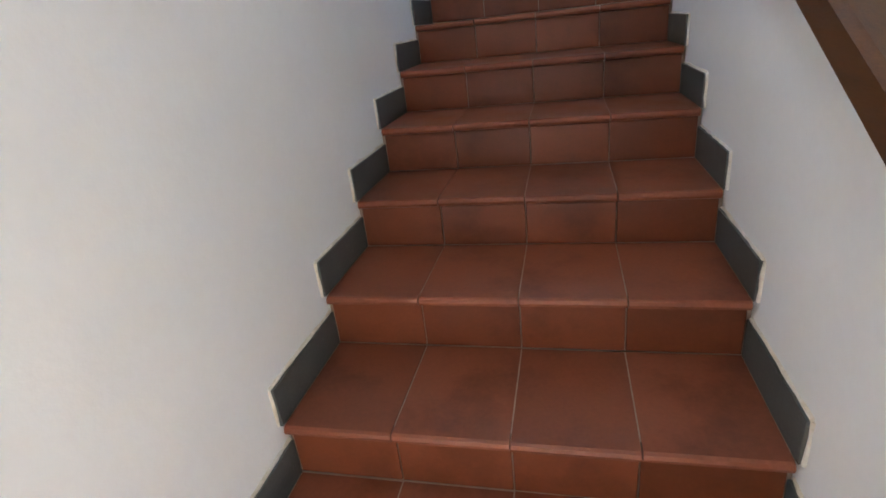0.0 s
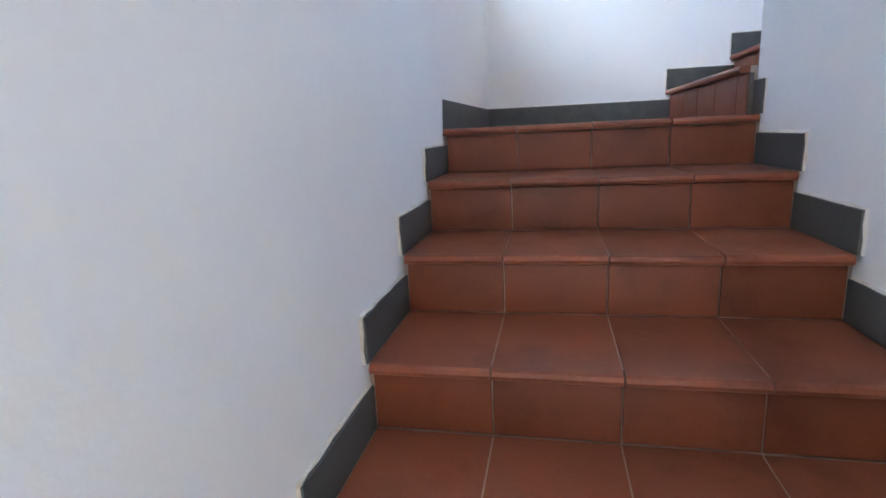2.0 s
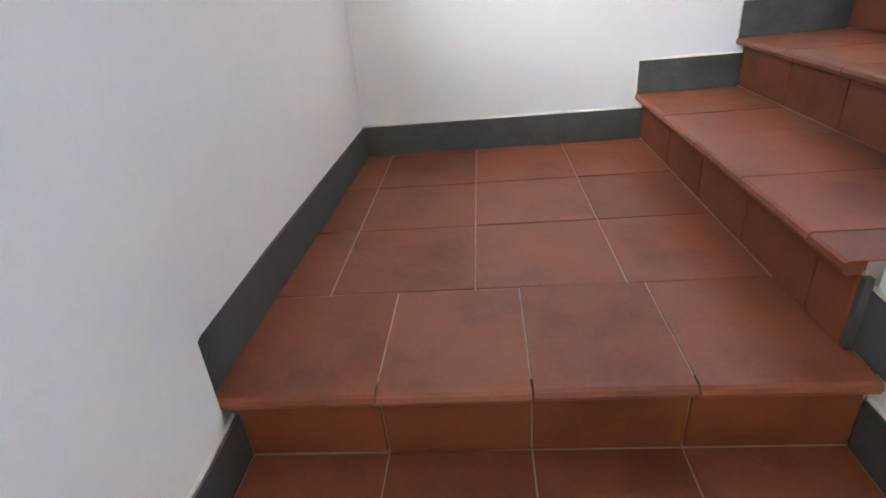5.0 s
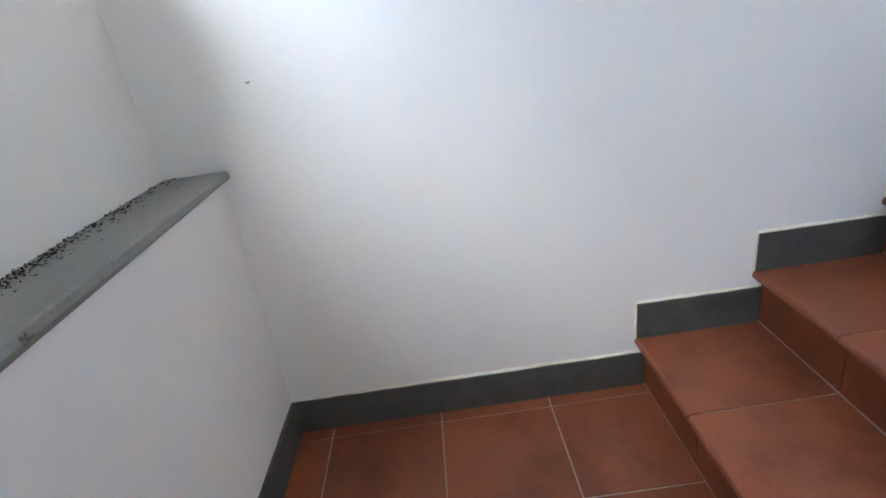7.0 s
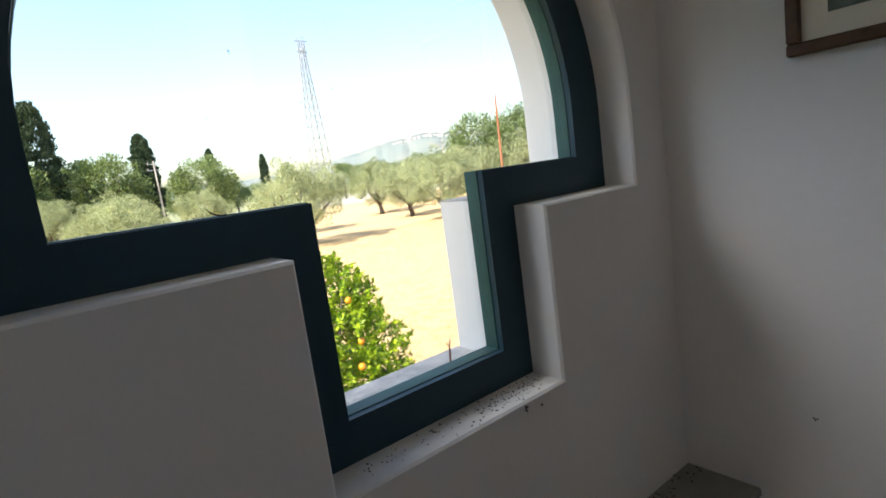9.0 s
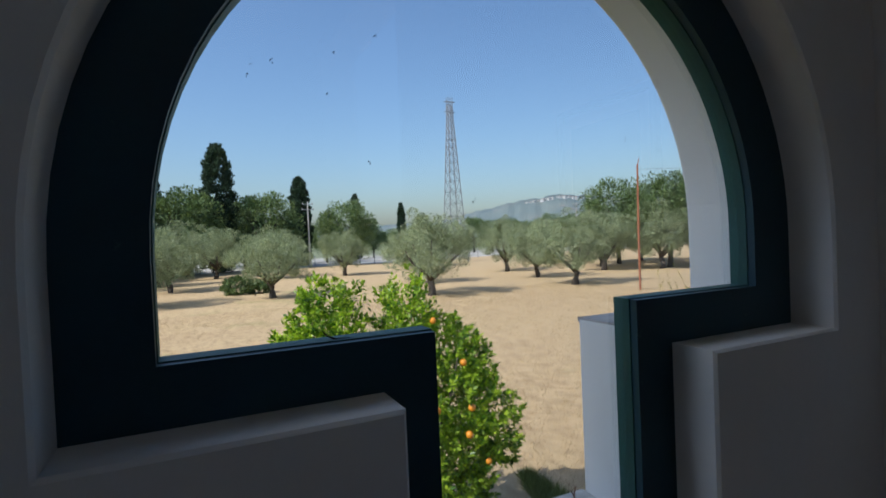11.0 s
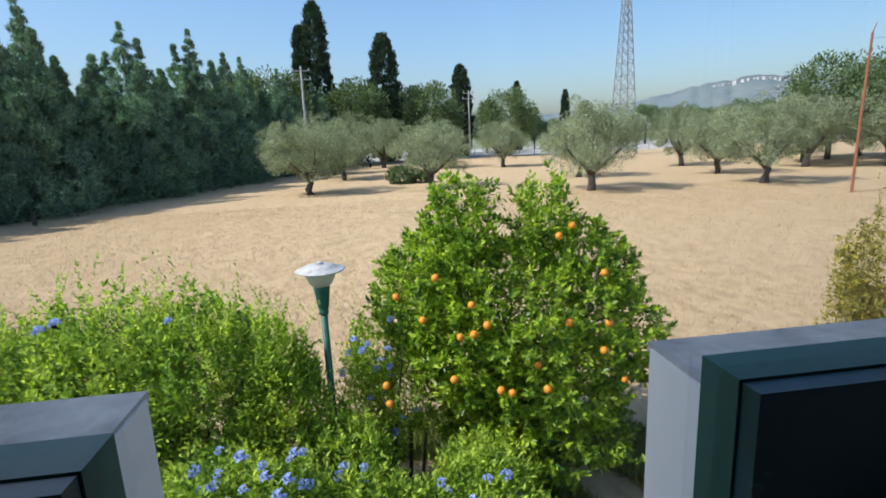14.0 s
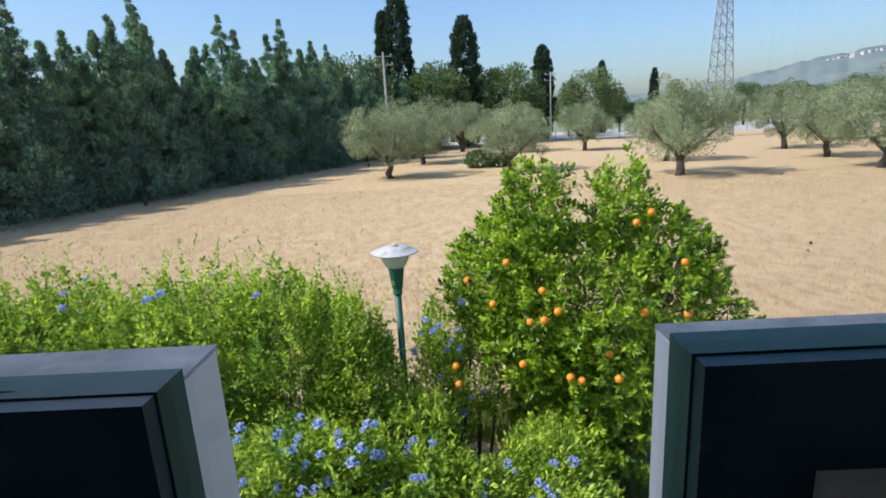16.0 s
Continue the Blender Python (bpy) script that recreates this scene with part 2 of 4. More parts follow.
def ground_material():
    m, nodes, links, bsdf = mat_base("dry_mown_field")
    patch = noise_node(nodes, links, 0.13, 6, 0.6)
    rows = noise_node(nodes, links, 2.2, 7, 0.75, (0.8, 1.15, 1.0))
    straw = noise_node(nodes, links, 9.0, 5, 0.7)
    fine = noise_node(nodes, links, 60.0, 3, 0.7)
    col = ramp_node(nodes, links, patch, [(0.30, (0.50, 0.34, 0.175)), (0.52, (0.64, 0.46, 0.24)), (0.75, (0.57, 0.44, 0.21))])
    col = blend_node(nodes, links, 0.68, col, ramp_node(nodes, links, rows, [(0.36, (0.27, 0.175, 0.10)), (0.55, (0.60, 0.435, 0.25))]))
    col = blend_node(nodes, links, 0.30, col, ramp_node(nodes, links, straw, [(0.3, (0.27, 0.18, 0.10)), (0.65, (0.66, 0.49, 0.29))]))
    green = ramp_node(nodes, links, noise_node(nodes, links, 0.22, 6, 0.65), [(0.60, 0.0), (0.72, 0.5)])
    col = blend_node(nodes, links, green, col, (0.24, 0.25, 0.09))
    tc = nodes.new("ShaderNodeTexCoord")
    sep = nodes.new("ShaderNodeSeparateXYZ")
    links.new(tc.outputs["Object"], sep.inputs[0])
    far = nodes.new("ShaderNodeMapRange")
    far.inputs["From Min"].default_value, far.inputs["From Max"].default_value = -89.0, -92.0
    links.new(sep.outputs["X"], far.inputs["Value"])
    gravel = ramp_node(nodes, links, patch, [(0.3, (0.40, 0.37, 0.33)), (0.7, (0.50, 0.47, 0.43))])
    col = blend_node(nodes, links, far.outputs["Result"], col, gravel)
    beyond = nodes.new("ShaderNodeMapRange")
    beyond.inputs["From Min"].default_value, beyond.inputs["From Max"].default_value = -125.0, -150.0
    links.new(sep.outputs["X"], beyond.inputs["Value"])
    col = blend_node(nodes, links, beyond.outputs["Result"], col, (0.20, 0.22, 0.13))
    links.new(col, bsdf.inputs["Base Color"])
    bsdf.inputs["Roughness"].default_value, bsdf.inputs["Specular IOR Level"].default_value = 0.95, 0.1
    bump_node(nodes, links, blend_node(nodes, links, 0.5, straw, fine), 0.8, 0.05, bsdf)
    return m


def glass_material():
    """A thin clear pane: straight through, with a mirror gloss that grows towards the rim."""
    m, nodes, links, bsdf = mat_base("window_glass")
    clear, gloss, mx, rim = nodes.new("ShaderNodeBsdfTransparent"), nodes.new("ShaderNodeBsdfGlossy"), nodes.new("ShaderNodeMixShader"), nodes.new("ShaderNodeLayerWeight")
    clear.inputs["Color"].default_value = (0.965, 0.98, 0.975, 1)
    gloss.inputs["Roughness"].default_value, rim.inputs["Blend"].default_value = 0.02, 0.12
    links.new(rim.outputs["Facing"], mx.inputs[0])
    links.new(clear.outputs[0], mx.inputs[1])
    links.new(gloss.outputs[0], mx.inputs[2])
    links.new(mx.outputs[0], nodes["Material Output"].inputs["Surface"])
    nodes.remove(bsdf)
    return m


M["ground"] = ground_material()
M["glass"] = glass_material()


# ---- mesh helpers ----
def mesh_of(bm, name, material, smooth=False):
    me = bpy.data.meshes.new(name)
    bm.normal_update()
    bm.to_mesh(me)
    bm.free()
    me.materials.append(material)
    if smooth:
        me.polygons.foreach_set("use_smooth", [True] * len(me.polygons))
    return me


def part(name, bm, material, parent, label="", smooth=False):
    ob = new(name, mesh_of(bm, name, material, smooth))
    ob.parent = parent
    if label:
        ob["label"] = label
    return ob


def thing(name, place, label, category, group="", kind=""):
    ob = new(name)
    ob.empty_display_size = 0.05
    ob.matrix_world = Matrix.Translation(place)
    return tagged(ob, label, category, group, kind)


def setting(name, bm, material, label, category):
    return tagged(new(name, mesh_of(bm, name, material)), label, category, kind="structure")


def box(bm, x0, x1, y0, y1, z0, z1, bevel=0.0):
    made = bmesh.ops.create_cube(bm, size=1.0, matrix=Matrix.LocRotScale(((x0 + x1) / 2, (y0 + y1) / 2, (z0 + z1) / 2), None, (abs(x1 - x0), abs(y1 - y0), abs(z1 - z0))))
    if bevel:
        edges = list({e for v in made["verts"] for e in v.link_edges})
        bmesh.ops.bevel(bm, geom=edges, offset=bevel, segments=1, affect="EDGES", clamp_overlap=True)
    return bm


def boxed(*size, bevel=0.0):
    return box(bmesh.new(), *size, bevel=bevel)


def tube(bm, points, radii, sides=8):
    """A tapered tube along points."""
    rings = []
    for i, p in enumerate(points):
        a, b = points[max(i - 1, 0)], points[min(i + 1, len(points) - 1)]
        q = (Vector(b) - Vector(a)).to_track_quat("Z", "Y")
        rings.append([bm.verts.new(Vector(p) + q @ Vector((radii[i] * math.cos(2 * math.pi * k / sides), radii[i] * math.sin(2 * math.pi * k / sides), 0))) for k in range(sides)])
    for r, s in zip(rings, rings[1:]):
        for k in range(sides):
            bm.faces.new((r[k], r[(k + 1) % sides], s[(k + 1) % sides], s[k]))
    bm.faces.new(rings[0][::-1])
    bm.faces.new(rings[-1])
    return bm


def lathe(bm, profile, sides=24, centre=(0, 0, 0)):
    """A turned shape from (radius, height) pairs."""
    rings = [[bm.verts.new((centre[0] + max(r, 0.0005) * math.cos(2 * math.pi * k / sides), centre[1] + max(r, 0.0005) * math.sin(2 * math.pi * k / sides), centre[2] + z)) for k in range(sides)] for r, z in profile]
    for r, s in zip(rings, rings[1:]):
        for k in range(sides):
            bm.faces.new((r[k], r[(k + 1) % sides], s[(k + 1) % sides], s[k]))
    bm.faces.new(rings[0][::-1])
    bm.faces.new(rings[-1])
    return bm


def leaf_mesh(name, centres, ways, lengths, widths, material, seed=0, fold=0.25, facing=None):
    """Many small folded leaves in one mesh: each starts at its centre and points along its way; facing turns their upper sides outward."""
    rng = np.random.default_rng(seed)
    n = len(centres)
    ways = ways / np.linalg.norm(ways, axis=1, keepdims=True)
    side = np.cross(ways, rng.normal(size=(n, 3)) if facing is None else facing + 0.55 * rng.normal(size=(n, 3)))
    side /= np.linalg.norm(side, axis=1, keepdims=True) + 1e-9
    up = np.cross(side, ways)
    lengths, widths = np.broadcast_to(lengths, n)[:, None], np.broadcast_to(widths, n)[:, None]
    mid = centres + ways * lengths * 0.5
    verts = np.stack([centres, mid + side * widths * 0.5 + up * widths * fold, centres + ways * lengths, mid - side * widths * 0.5 + up * widths * fold], 1).reshape(-1, 3)
    idx = np.arange(n)[:, None] * 4
    tris = np.concatenate([idx + [0, 1, 2], idx + [0, 2, 3]], 1).reshape(-1, 3)
    me = bpy.data.meshes.new(name)
    me.vertices.add(len(verts))
    me.vertices.foreach_set("co", verts.astype(np.float32).ravel())
    me.loops.add(tris.size)
    me.loops.foreach_set("vertex_index", tris.astype(np.int32).ravel())
    me.polygons.add(len(tris))
    me.polygons.foreach_set("loop_start", np.arange(0, tris.size, 3, dtype=np.int32))
    me.update(calc_edges=True)
    me.materials.append(material)
    return me


def leaf_part(name, me, parent, label=""):
    ob = new(name, me)
    ob.parent = parent
    if label:
        ob["label"] = label
    ob["kind"] = "stuff"
    return ob


# ---- house: walls, window, ceiling ----
RISE, GO, WIDE = 0.17, 0.335, 1.10
FAR, GROUND = 1.38, -2.3
IN_X, OUT_X = -0.131, -0.396


def window_outline(half, notch, z_low, z_step, z_arch, mid=0.7125, notch_mid=0.722, n=40, sag=0.0, slip=0.0):
    """Arched opening with a narrow notch below: (y, z) points."""
    pts = [(notch_mid - notch - slip, z_low), (notch_mid + notch, z_low), (notch_mid + notch, z_step), (mid + half, z_step)]
    pts += [(mid + half * math.cos(math.pi * k / n), z_arch + half * math.sin(math.pi * k / n)) for k in range(n + 1)]
    return pts + [(mid - half, z_step - sag), (notch_mid - notch - slip, z_step - sag)]


def loft(bm, loops):
    """Strips between loops of (x, points)."""
    rings = [[bm.verts.new((x, y, z)) for y, z in pts] for x, pts in loops]
    for r, s in zip(rings, rings[1:]):
        for k in range(len(r)):
            bm.faces.new((r[k], r[(k + 1) % len(r)], s[(k + 1) % len(s)], s[k]))
    return rings


def face_with_hole(bm, x, rect, ring):
    y0, y1, z0, z1 = rect
    vs = [bm.verts.new((x, y, z)) for y, z in ((y0, z0), (y1, z0), (y1, z1), (y0, z1))]
    edges = [bm.edges.new((vs[i], vs[(i + 1) % 4])) for i in range(4)]
    edges += [bm.edges.get((ring[i], ring[(i + 1) % len(ring)])) for i in range(len(ring))]
    bmesh.ops.triangle_fill(bm, use_beauty=True, edges=edges)
    return vs


HALF_IN, NOTCH_IN = 0.5385, 0.234
in_line = window_outline(HALF_IN, NOTCH_IN, 1.21, 1.539, 1.705)
in_soft = window_outline(HALF_IN + 0.004, NOTCH_IN + 0.004, 1.206, 1.535, 1.705)
out_line = window_outline(0.512, 0.208, 1.232, 1.555, 1.72)
FRAME_IN, FRAME_OUT = -0.206, -0.252

bm = bmesh.new()
rings = loft(bm, [(IN_X, in_soft), (IN_X - 0.005, in_line), (-0.256, in_line), (-0.2565, out_line), (OUT_X + 0.006, out_line), (OUT_X, window_outline(0.516, 0.212, 1.228, 1.551, 1.72))])
rect = (-1.9, FAR, 0.80, 3.5)
a = face_with_hole(bm, IN_X, rect, rings[0])
b = face_with_hole(bm, OUT_X, rect, rings[-1])
for i in range(4):
    bm.faces.new((a[i], a[(i + 1) % 4], b[(i + 1) % 4], b[i]))
bmesh.ops.recalc_face_normals(bm, faces=bm.faces)
setting("wall_west", bm, M["plaster"], "white plastered outer wall with an arched stepped window opening", "wall")

# the high opening is made up, out of view, to hold the stair fill lamp
bm = bmesh.new()
box(bm, OUT_X, IN_X, -7.0, -3.6, 0.80, 3.5)
box(bm, OUT_X, IN_X, -2.6, -1.9, 0.80, 3.5)
box(bm, OUT_X, IN_X, -3.6, -2.6, 0.80, 1.7)
box(bm, OUT_X, IN_X, -3.6, -2.6, 2.7, 3.5)
setting("wall_west_lower", bm, M["plaster"], "white plastered outer wall with an added, unseen high opening", "wall")



def cope(y):
    """Height of the coping's upper face, which falls a little towards the far wall."""
    return 0.868 - 0.028 * min(1.0, max(0.0, (y - 0.25) / 1.13))


bm = bmesh.new()
foot = [(-7.0, -0.012), (-0.002, -0.012), (0.0, -0.038), (FAR, 0.0)]
rows = []
for drop in (3.4, 1.0, 0.022):
    rows.append([bm.verts.new((OUT_X, -7.0, cope(-7.0) - drop))] + [bm.verts.new((x if drop > 0.5 else 0.017, y, cope(y) - drop)) for y, x in foot] + [bm.verts.new((OUT_X, FAR, cope(FAR) - drop))])
for r, s in zip(rows, rows[1:]):
    for k in range(6):
        bm.faces.new((r[k], r[(k + 1) % 6], s[(k + 1) % 6], s[k]))
bm.faces.new(rows[0][::-1])
bm.faces.new(rows[-1])
bmesh.ops.recalc_face_normals(bm, faces=bm.faces)
setting("wall_parapet", bm, M["plaster"], "thick white plastered lower wall beside the stairs", "wall")
# the gap over the upper flight is added, out of view, to let in skylight
bm = bmesh.new()
box(bm, OUT_X, 1.95, FAR, FAR + 0.3, GROUND - 0.3, 3.5)
box(bm, 3.8, 6.0, FAR, FAR + 0.3, GROUND - 0.3, 3.5)
box(bm, 1.95, 3.8, FAR, FAR + 0.3, GROUND - 0.3, 1.95)
box(bm, 1.95, 3.8, FAR, FAR + 0.3, 3.35, 3.5)
setting("wall_north", bm, M["plaster"], "smooth white plastered wall behind the landing", "wall")
setting("wall_core", boxed(WIDE + 0.012, 1.32, -4.45, 0.10, GROUND - 0.3, 3.5, bevel=0.006), M["plaster"], "white plastered wall between the two flights", "wall")
# unseen doorway, added as the place for the lamp at the stair foot
bm = bmesh.new()
box(bm, WIDE + 0.012, 1.32, -7.0, -5.25, GROUND - 0.3, 3.5)
box(bm, WIDE + 0.012, 1.32, -5.25, -4.45, -0.16, 3.5)
box(bm, WIDE + 0.012, 1.32, -5.25, -4.45, GROUND - 0.3, -13 * RISE)
setting("wall_core_lower", bm, M["plaster"], "white plastered wall with an added, unseen doorway at the foot of the stairs", "wall")
setting("wall_core_return", boxed(1.32, 6.0, -0.10, 0.0995, GROUND - 0.3, 3.5), M["plaster"], "white plastered wall beside the upper flight", "wall")
setting("ceiling", boxed(OUT_X, 6.0, -7.0, FAR + 0.3, 3.5, 3.7), M["plaster"], "plain white plastered ceiling over the stairs", "ceiling")
setting("wall_south", boxed(OUT_X, 1.32, -7.2, -7.0, GROUND - 0.3, 3.5), M["plaster"], "plain white plastered wall at the foot of the stairs", "wall")
setting("wall_east", boxed(6.0, 6.2, -0.1, FAR + 0.3, GROUND, 3.5), M["plaster"], "plain white plastered end wall", "wall")
setting("floor", boxed(-0.012, WIDE + 0.012, -7.0, -4.32, GROUND - 0.1, -13 * RISE), M["grout"], "plain floor at the foot of the stairs", "floor")


def ring_solid(outer, inner, x0, x1):
    """A frame between two outlines, from x0 to x1."""
    bm = bmesh.new()
    loft(bm, [(x0, outer), (x0, inner), (x1, inner), (x1, outer), (x0, outer)])
    bmesh.ops.remove_doubles(bm, verts=bm.verts, dist=1e-5)
    bmesh.ops.recalc_face_normals(bm, faces=bm.faces)
    return bm


# window: thick painted frame, fading inner bead, one pane
window = thing("window_1", (FRAME_IN, 0.72, 1.21), "arched window with a stepped foot, dark blue-green painted frame and one clear pane", "window", kind="structure")
window.matrix_world = Matrix.Identity(4)
frame_inner = window_outline(0.451, 0.159, 1.277, 1.611, 1.712, 0.7075, 0.7265, sag=0.009, slip=0.011)
bead_inner = window_outline(0.4495, 0.1575, 1.2785, 1.6125, 1.712, 0.7075, 0.7265, sag=0.009, slip=0.011)
part("window_frame", ring_solid(in_line, frame_inner, FRAME_IN, -0.2195), M["frame"], window)
part("glazing_bead", ring_solid(window_outline(0.520, 0.218, 1.222, 1.548, 1.71), bead_inner, -0.220, FRAME_OUT), M["bead"], window, "faded lighter green bead")
pane_line = window_outline(0.456, 0.164, 1.272, 1.606, 1.712, 0.7075, 0.7265, sag=0.009, slip=0.011)
bm = bmesh.new()
loops = loft(bm, [(-0.2364, pane_line), (-0.2361, pane_line)])
bm.faces.new(loops[0][::-1])
bm.faces.new(loops[1])
bmesh.ops.recalc_face_normals(bm, faces=bm.faces)
pane = part("pane", bm, M["glass"], window, "clear dusty pane")
pane.visible_shadow = False

# weathered caps on the outer ledges of the two steps of the opening
for k, (y0, y1) in enumerate(((0.2025, 0.512), (0.932, 1.2225))):
    setting("trim_%d" % (k + 1), boxed(OUT_X - 0.002, -0.258, y0, y1, 1.550, 1.5585), M["ledge_out"], "weathered grey mortar on the outer window ledge", "ledge")
setting("window_sill_1", boxed(OUT_X - 0.002, -0.258, 0.516, 0.928, 1.224, 1.2375), M["ledge_out"], "weathered grey mortar on the lower outer sill", "ledge")

# stone coping on the parapet
bm = bmesh.new()
foot = [(-7.0, 0.018), (0.0, 0.022), (0.25, 0.030), (FAR - 0.001, 0.032)]
rows = []
for drop, out in ((0.018, 0.0), (0.004, 0.0), (0.0, -0.004)):
    line = [(-7.0, IN_X + 0.0005)] + [(y, x + out) for y, x in foot] + [(FAR - 0.001, IN_X + 0.0005), (0.25, IN_X + 0.0005)]
    rows.append([bm.verts.new((x, y, cope(y) - drop)) for y, x in line])
for r, s in zip(rows, rows[1:]):
    for k in range(len(r)):
        bm.faces.new((r[k], r[(k + 1) % len(r)], s[(k + 1) % len(r)], s[k]))
bm.faces.new(rows[0][::-1])
bm.faces.new(rows[-1])
bmesh.ops.recalc_face_normals(bm, faces=bm.faces)
setting("coping", bm, M["coping"], "grey speckled stone coping slab on the parapet", "coping")

# handrail on the core wall
bm = bmesh.new()
SLOPE = RISE / GO


def rail_z(y):
    return -0.337 + (y + 2.26) * SLOPE * 1.03


rail = thing("handrail", (1.06, -2.2, rail_z(-2.2)), "dark brown varnished wooden handrail fixed along the stair wall", "handrail")
rail.matrix_world = Matrix.Identity(4)
sec = [(1.012, -0.035), (1.088, -0.035), (1.088, 0.022), (1.078, 0.035), (1.022, 0.035), (1.012, 0.022)]
ends = [[bm.verts.new((x, y, rail_z(y) + dz)) for x, dz in sec] for y in (-4.6, -3.0, -1.0, -0.05)]
for r, s in zip(ends, ends[1:]):
    for k in range(6):
        bm.faces.new((r[k], r[(k + 1) % 6], s[(k + 1) % 6], s[k]))
bm.faces.new(ends[0])
bm.faces.new(ends[-1][::-1])
bmesh.ops.recalc_face_normals(bm, faces=bm.faces)
part("rail", bm, M["rail"], rail)
for y in (-3.9, -2.9, -1.9, -0.5):
    part("bracket", tube(bmesh.new(), [(1.112, y, rail_z(y) - 0.09), (1.075, y, rail_z(y) - 0.085), (1.055, y, rail_z(y) - 0.036)], [0.008, 0.008, 0.008]), M["steel"], rail, "plain metal bracket")

# framed print on the far wall
picture = thing("framed_print", (0.123, FAR, 1.735), "small print in a brown wooden frame with cream mat", "picture")
picture.matrix_world = Matrix.Identity(4)
px0, px1, pz0, pz1 = 0.118, 0.518, 1.735, 2.095
for x0, x1, z0, z1 in ((px0, px1, pz0, pz0 + 0.022), (px0, px1, pz1 - 0.022, pz1), (px0, px0 + 0.022, pz0 + 0.022, pz1 - 0.022), (px1 - 0.022, px1, pz0 + 0.022, pz1 - 0.022)):
    part("frame_rail", boxed(x0, x1, FAR - 0.022, FAR - 0.001, z0, z1, bevel=0.003), M["rail"], picture)
part("mat", boxed(px0 + 0.022, px1 - 0.022, FAR - 0.010, FAR - 0.001, pz0 + 0.022, pz1 - 0.022), M["mat_board"], picture, "cream mat board")
part("print", boxed(px0 + 0.062, px1 - 0.062, FAR - 0.012, FAR - 0.0105, pz0 + 0.062, pz1 - 0.062), M["print_ink"], picture, "dark grey-green print")

# ---- stairs: concrete body, tiles, skirting ----
stairs = thing("staircase_lower", (0.55, 0, -RISE), "straight flight of terracotta tiled steps with rounded nosings", "stairs", kind="structure")
stairs.matrix_world = Matrix.Identity(4)
upper = thing("staircase_upper", (2.0, 0.7, 0), "upper flight of terracotta tiled steps turning off the landing", "stairs", kind="structure")
upper.matrix_world = Matrix.Identity(4)
landing = thing("floor_landing", (0.5, 0.7, 0), "square landing of worn terracotta tiles with pale joints", "floor", kind="structure")
landing.matrix_world = Matrix.Identity(4)
JOINT, LAP = 0.0035, 0.030
for k in range(13):
    part("step_body", boxed(-0.011, WIDE + 0.011, -k * GO + LAP + 0.0085, -(k - 1) * GO + LAP + 0.0075, -(k + 1) * RISE - 0.3, -k * RISE - 0.0025), M["grout"], stairs)
for k in range(1, 13):
    x = 1.051 + (k - 1) * GO
    part("step_body", boxed(x + LAP + 0.0085, x + GO + LAP + 0.0075, 0.1005, FAR - 0.0005, (k - 1) * RISE - 0.4, k * RISE - 0.0025), M["grout"], upper)
part("mortar_bed", boxed(-0.04, 1.085, 0.37, FAR - 0.0005, -0.30, -0.0025), M["grout"], landing, "pale mortar joints")


def nosing_tile(w, d):
    """A tread tile whose front edge is a rounded bullnose: x along the step, y inward, top at 0."""
    bm = bmesh.new()
    prof = [(d, 0.0), (0.010, 0.0), (0.003, -0.004), (0.0, -0.013), (0.003, -0.022), (0.010, -0.026), (LAP + 0.004, -0.026), (LAP + 0.004, -0.02), (d, -0.02)]
    a, b = [[bm.verts.new((x, y, z)) for y, z in prof] for x in (JOINT / 2, w - JOINT / 2)]
    for k in range(len(prof)):
        bm.faces.new((a[k], a[(k + 1) % len(prof)], b[(k + 1) % len(prof)], b[k]))
    bm.faces.new(a[::-1])
    bm.faces.new(b)
    bmesh.ops.recalc_face_normals(bm, faces=bm.faces)
    return mesh_of(bm, "tread_tile", M["tile"])


def plate(w, d, th, material, name, bevel=0.0015):
    bm = boxed(JOINT / 2, w - JOINT / 2, JOINT / 2, d - JOINT / 2, -th, 0, bevel=bevel)
    return mesh_of(bm, name, material)


def lay(name, me, parent, m):
    ob = new(name, me)
    ob.parent = parent
    ob.matrix_basis = m
    return ob


TW = 0.2725
cuts = [(0.0, TW), (TW, TW), (2 * TW, TW), (3 * TW, WIDE - 3 * TW)]
tread_meshes = [nosing_tile(w, GO + LAP - 0.001) for _, w in cuts]
edge_cuts = [(-0.034, TW + 0.034)] + cuts[1:]
edge_meshes = [nosing_tile(w, 0.3325) for _, w in edge_cuts]
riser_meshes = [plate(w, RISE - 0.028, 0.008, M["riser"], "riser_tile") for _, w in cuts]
wobble = random.Random(4)
for k in range(13):
    for (x, w), me, rme in zip(cuts if k else edge_cuts, tread_meshes if k else edge_meshes, riser_meshes):
        lay("tread_tile", me, stairs, pose(x, -k * GO + wobble.uniform(-0.0015, 0.0015), -k * RISE + wobble.uniform(-0.0008, 0.0008), 0, wobble.uniform(-0.1, 0.1), 0))
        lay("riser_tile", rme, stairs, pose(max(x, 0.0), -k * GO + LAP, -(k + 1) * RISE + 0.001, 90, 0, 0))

# landing: squares behind the nosing row
xs = [-0.045, 0.112, 0.447, 0.782, 1.083]
ys = [0.334, 0.666, 0.998, 1.330, FAR]
for i in range(4):
    for j in range(4):
        size = (xs[i + 1] - xs[i], ys[j + 1] - ys[j])
        lay("floor_tile", plate(*size, 0.012, M["tile"], "floor_tile"), landing, pose(xs[i], ys[j], wobble.uniform(-0.0008, 0.0004), wobble.uniform(-0.08, 0.08), wobble.uniform(-0.08, 0.08), 0))
# first strip beside the first riser of the upper flight
SPAN = FAR - 0.10
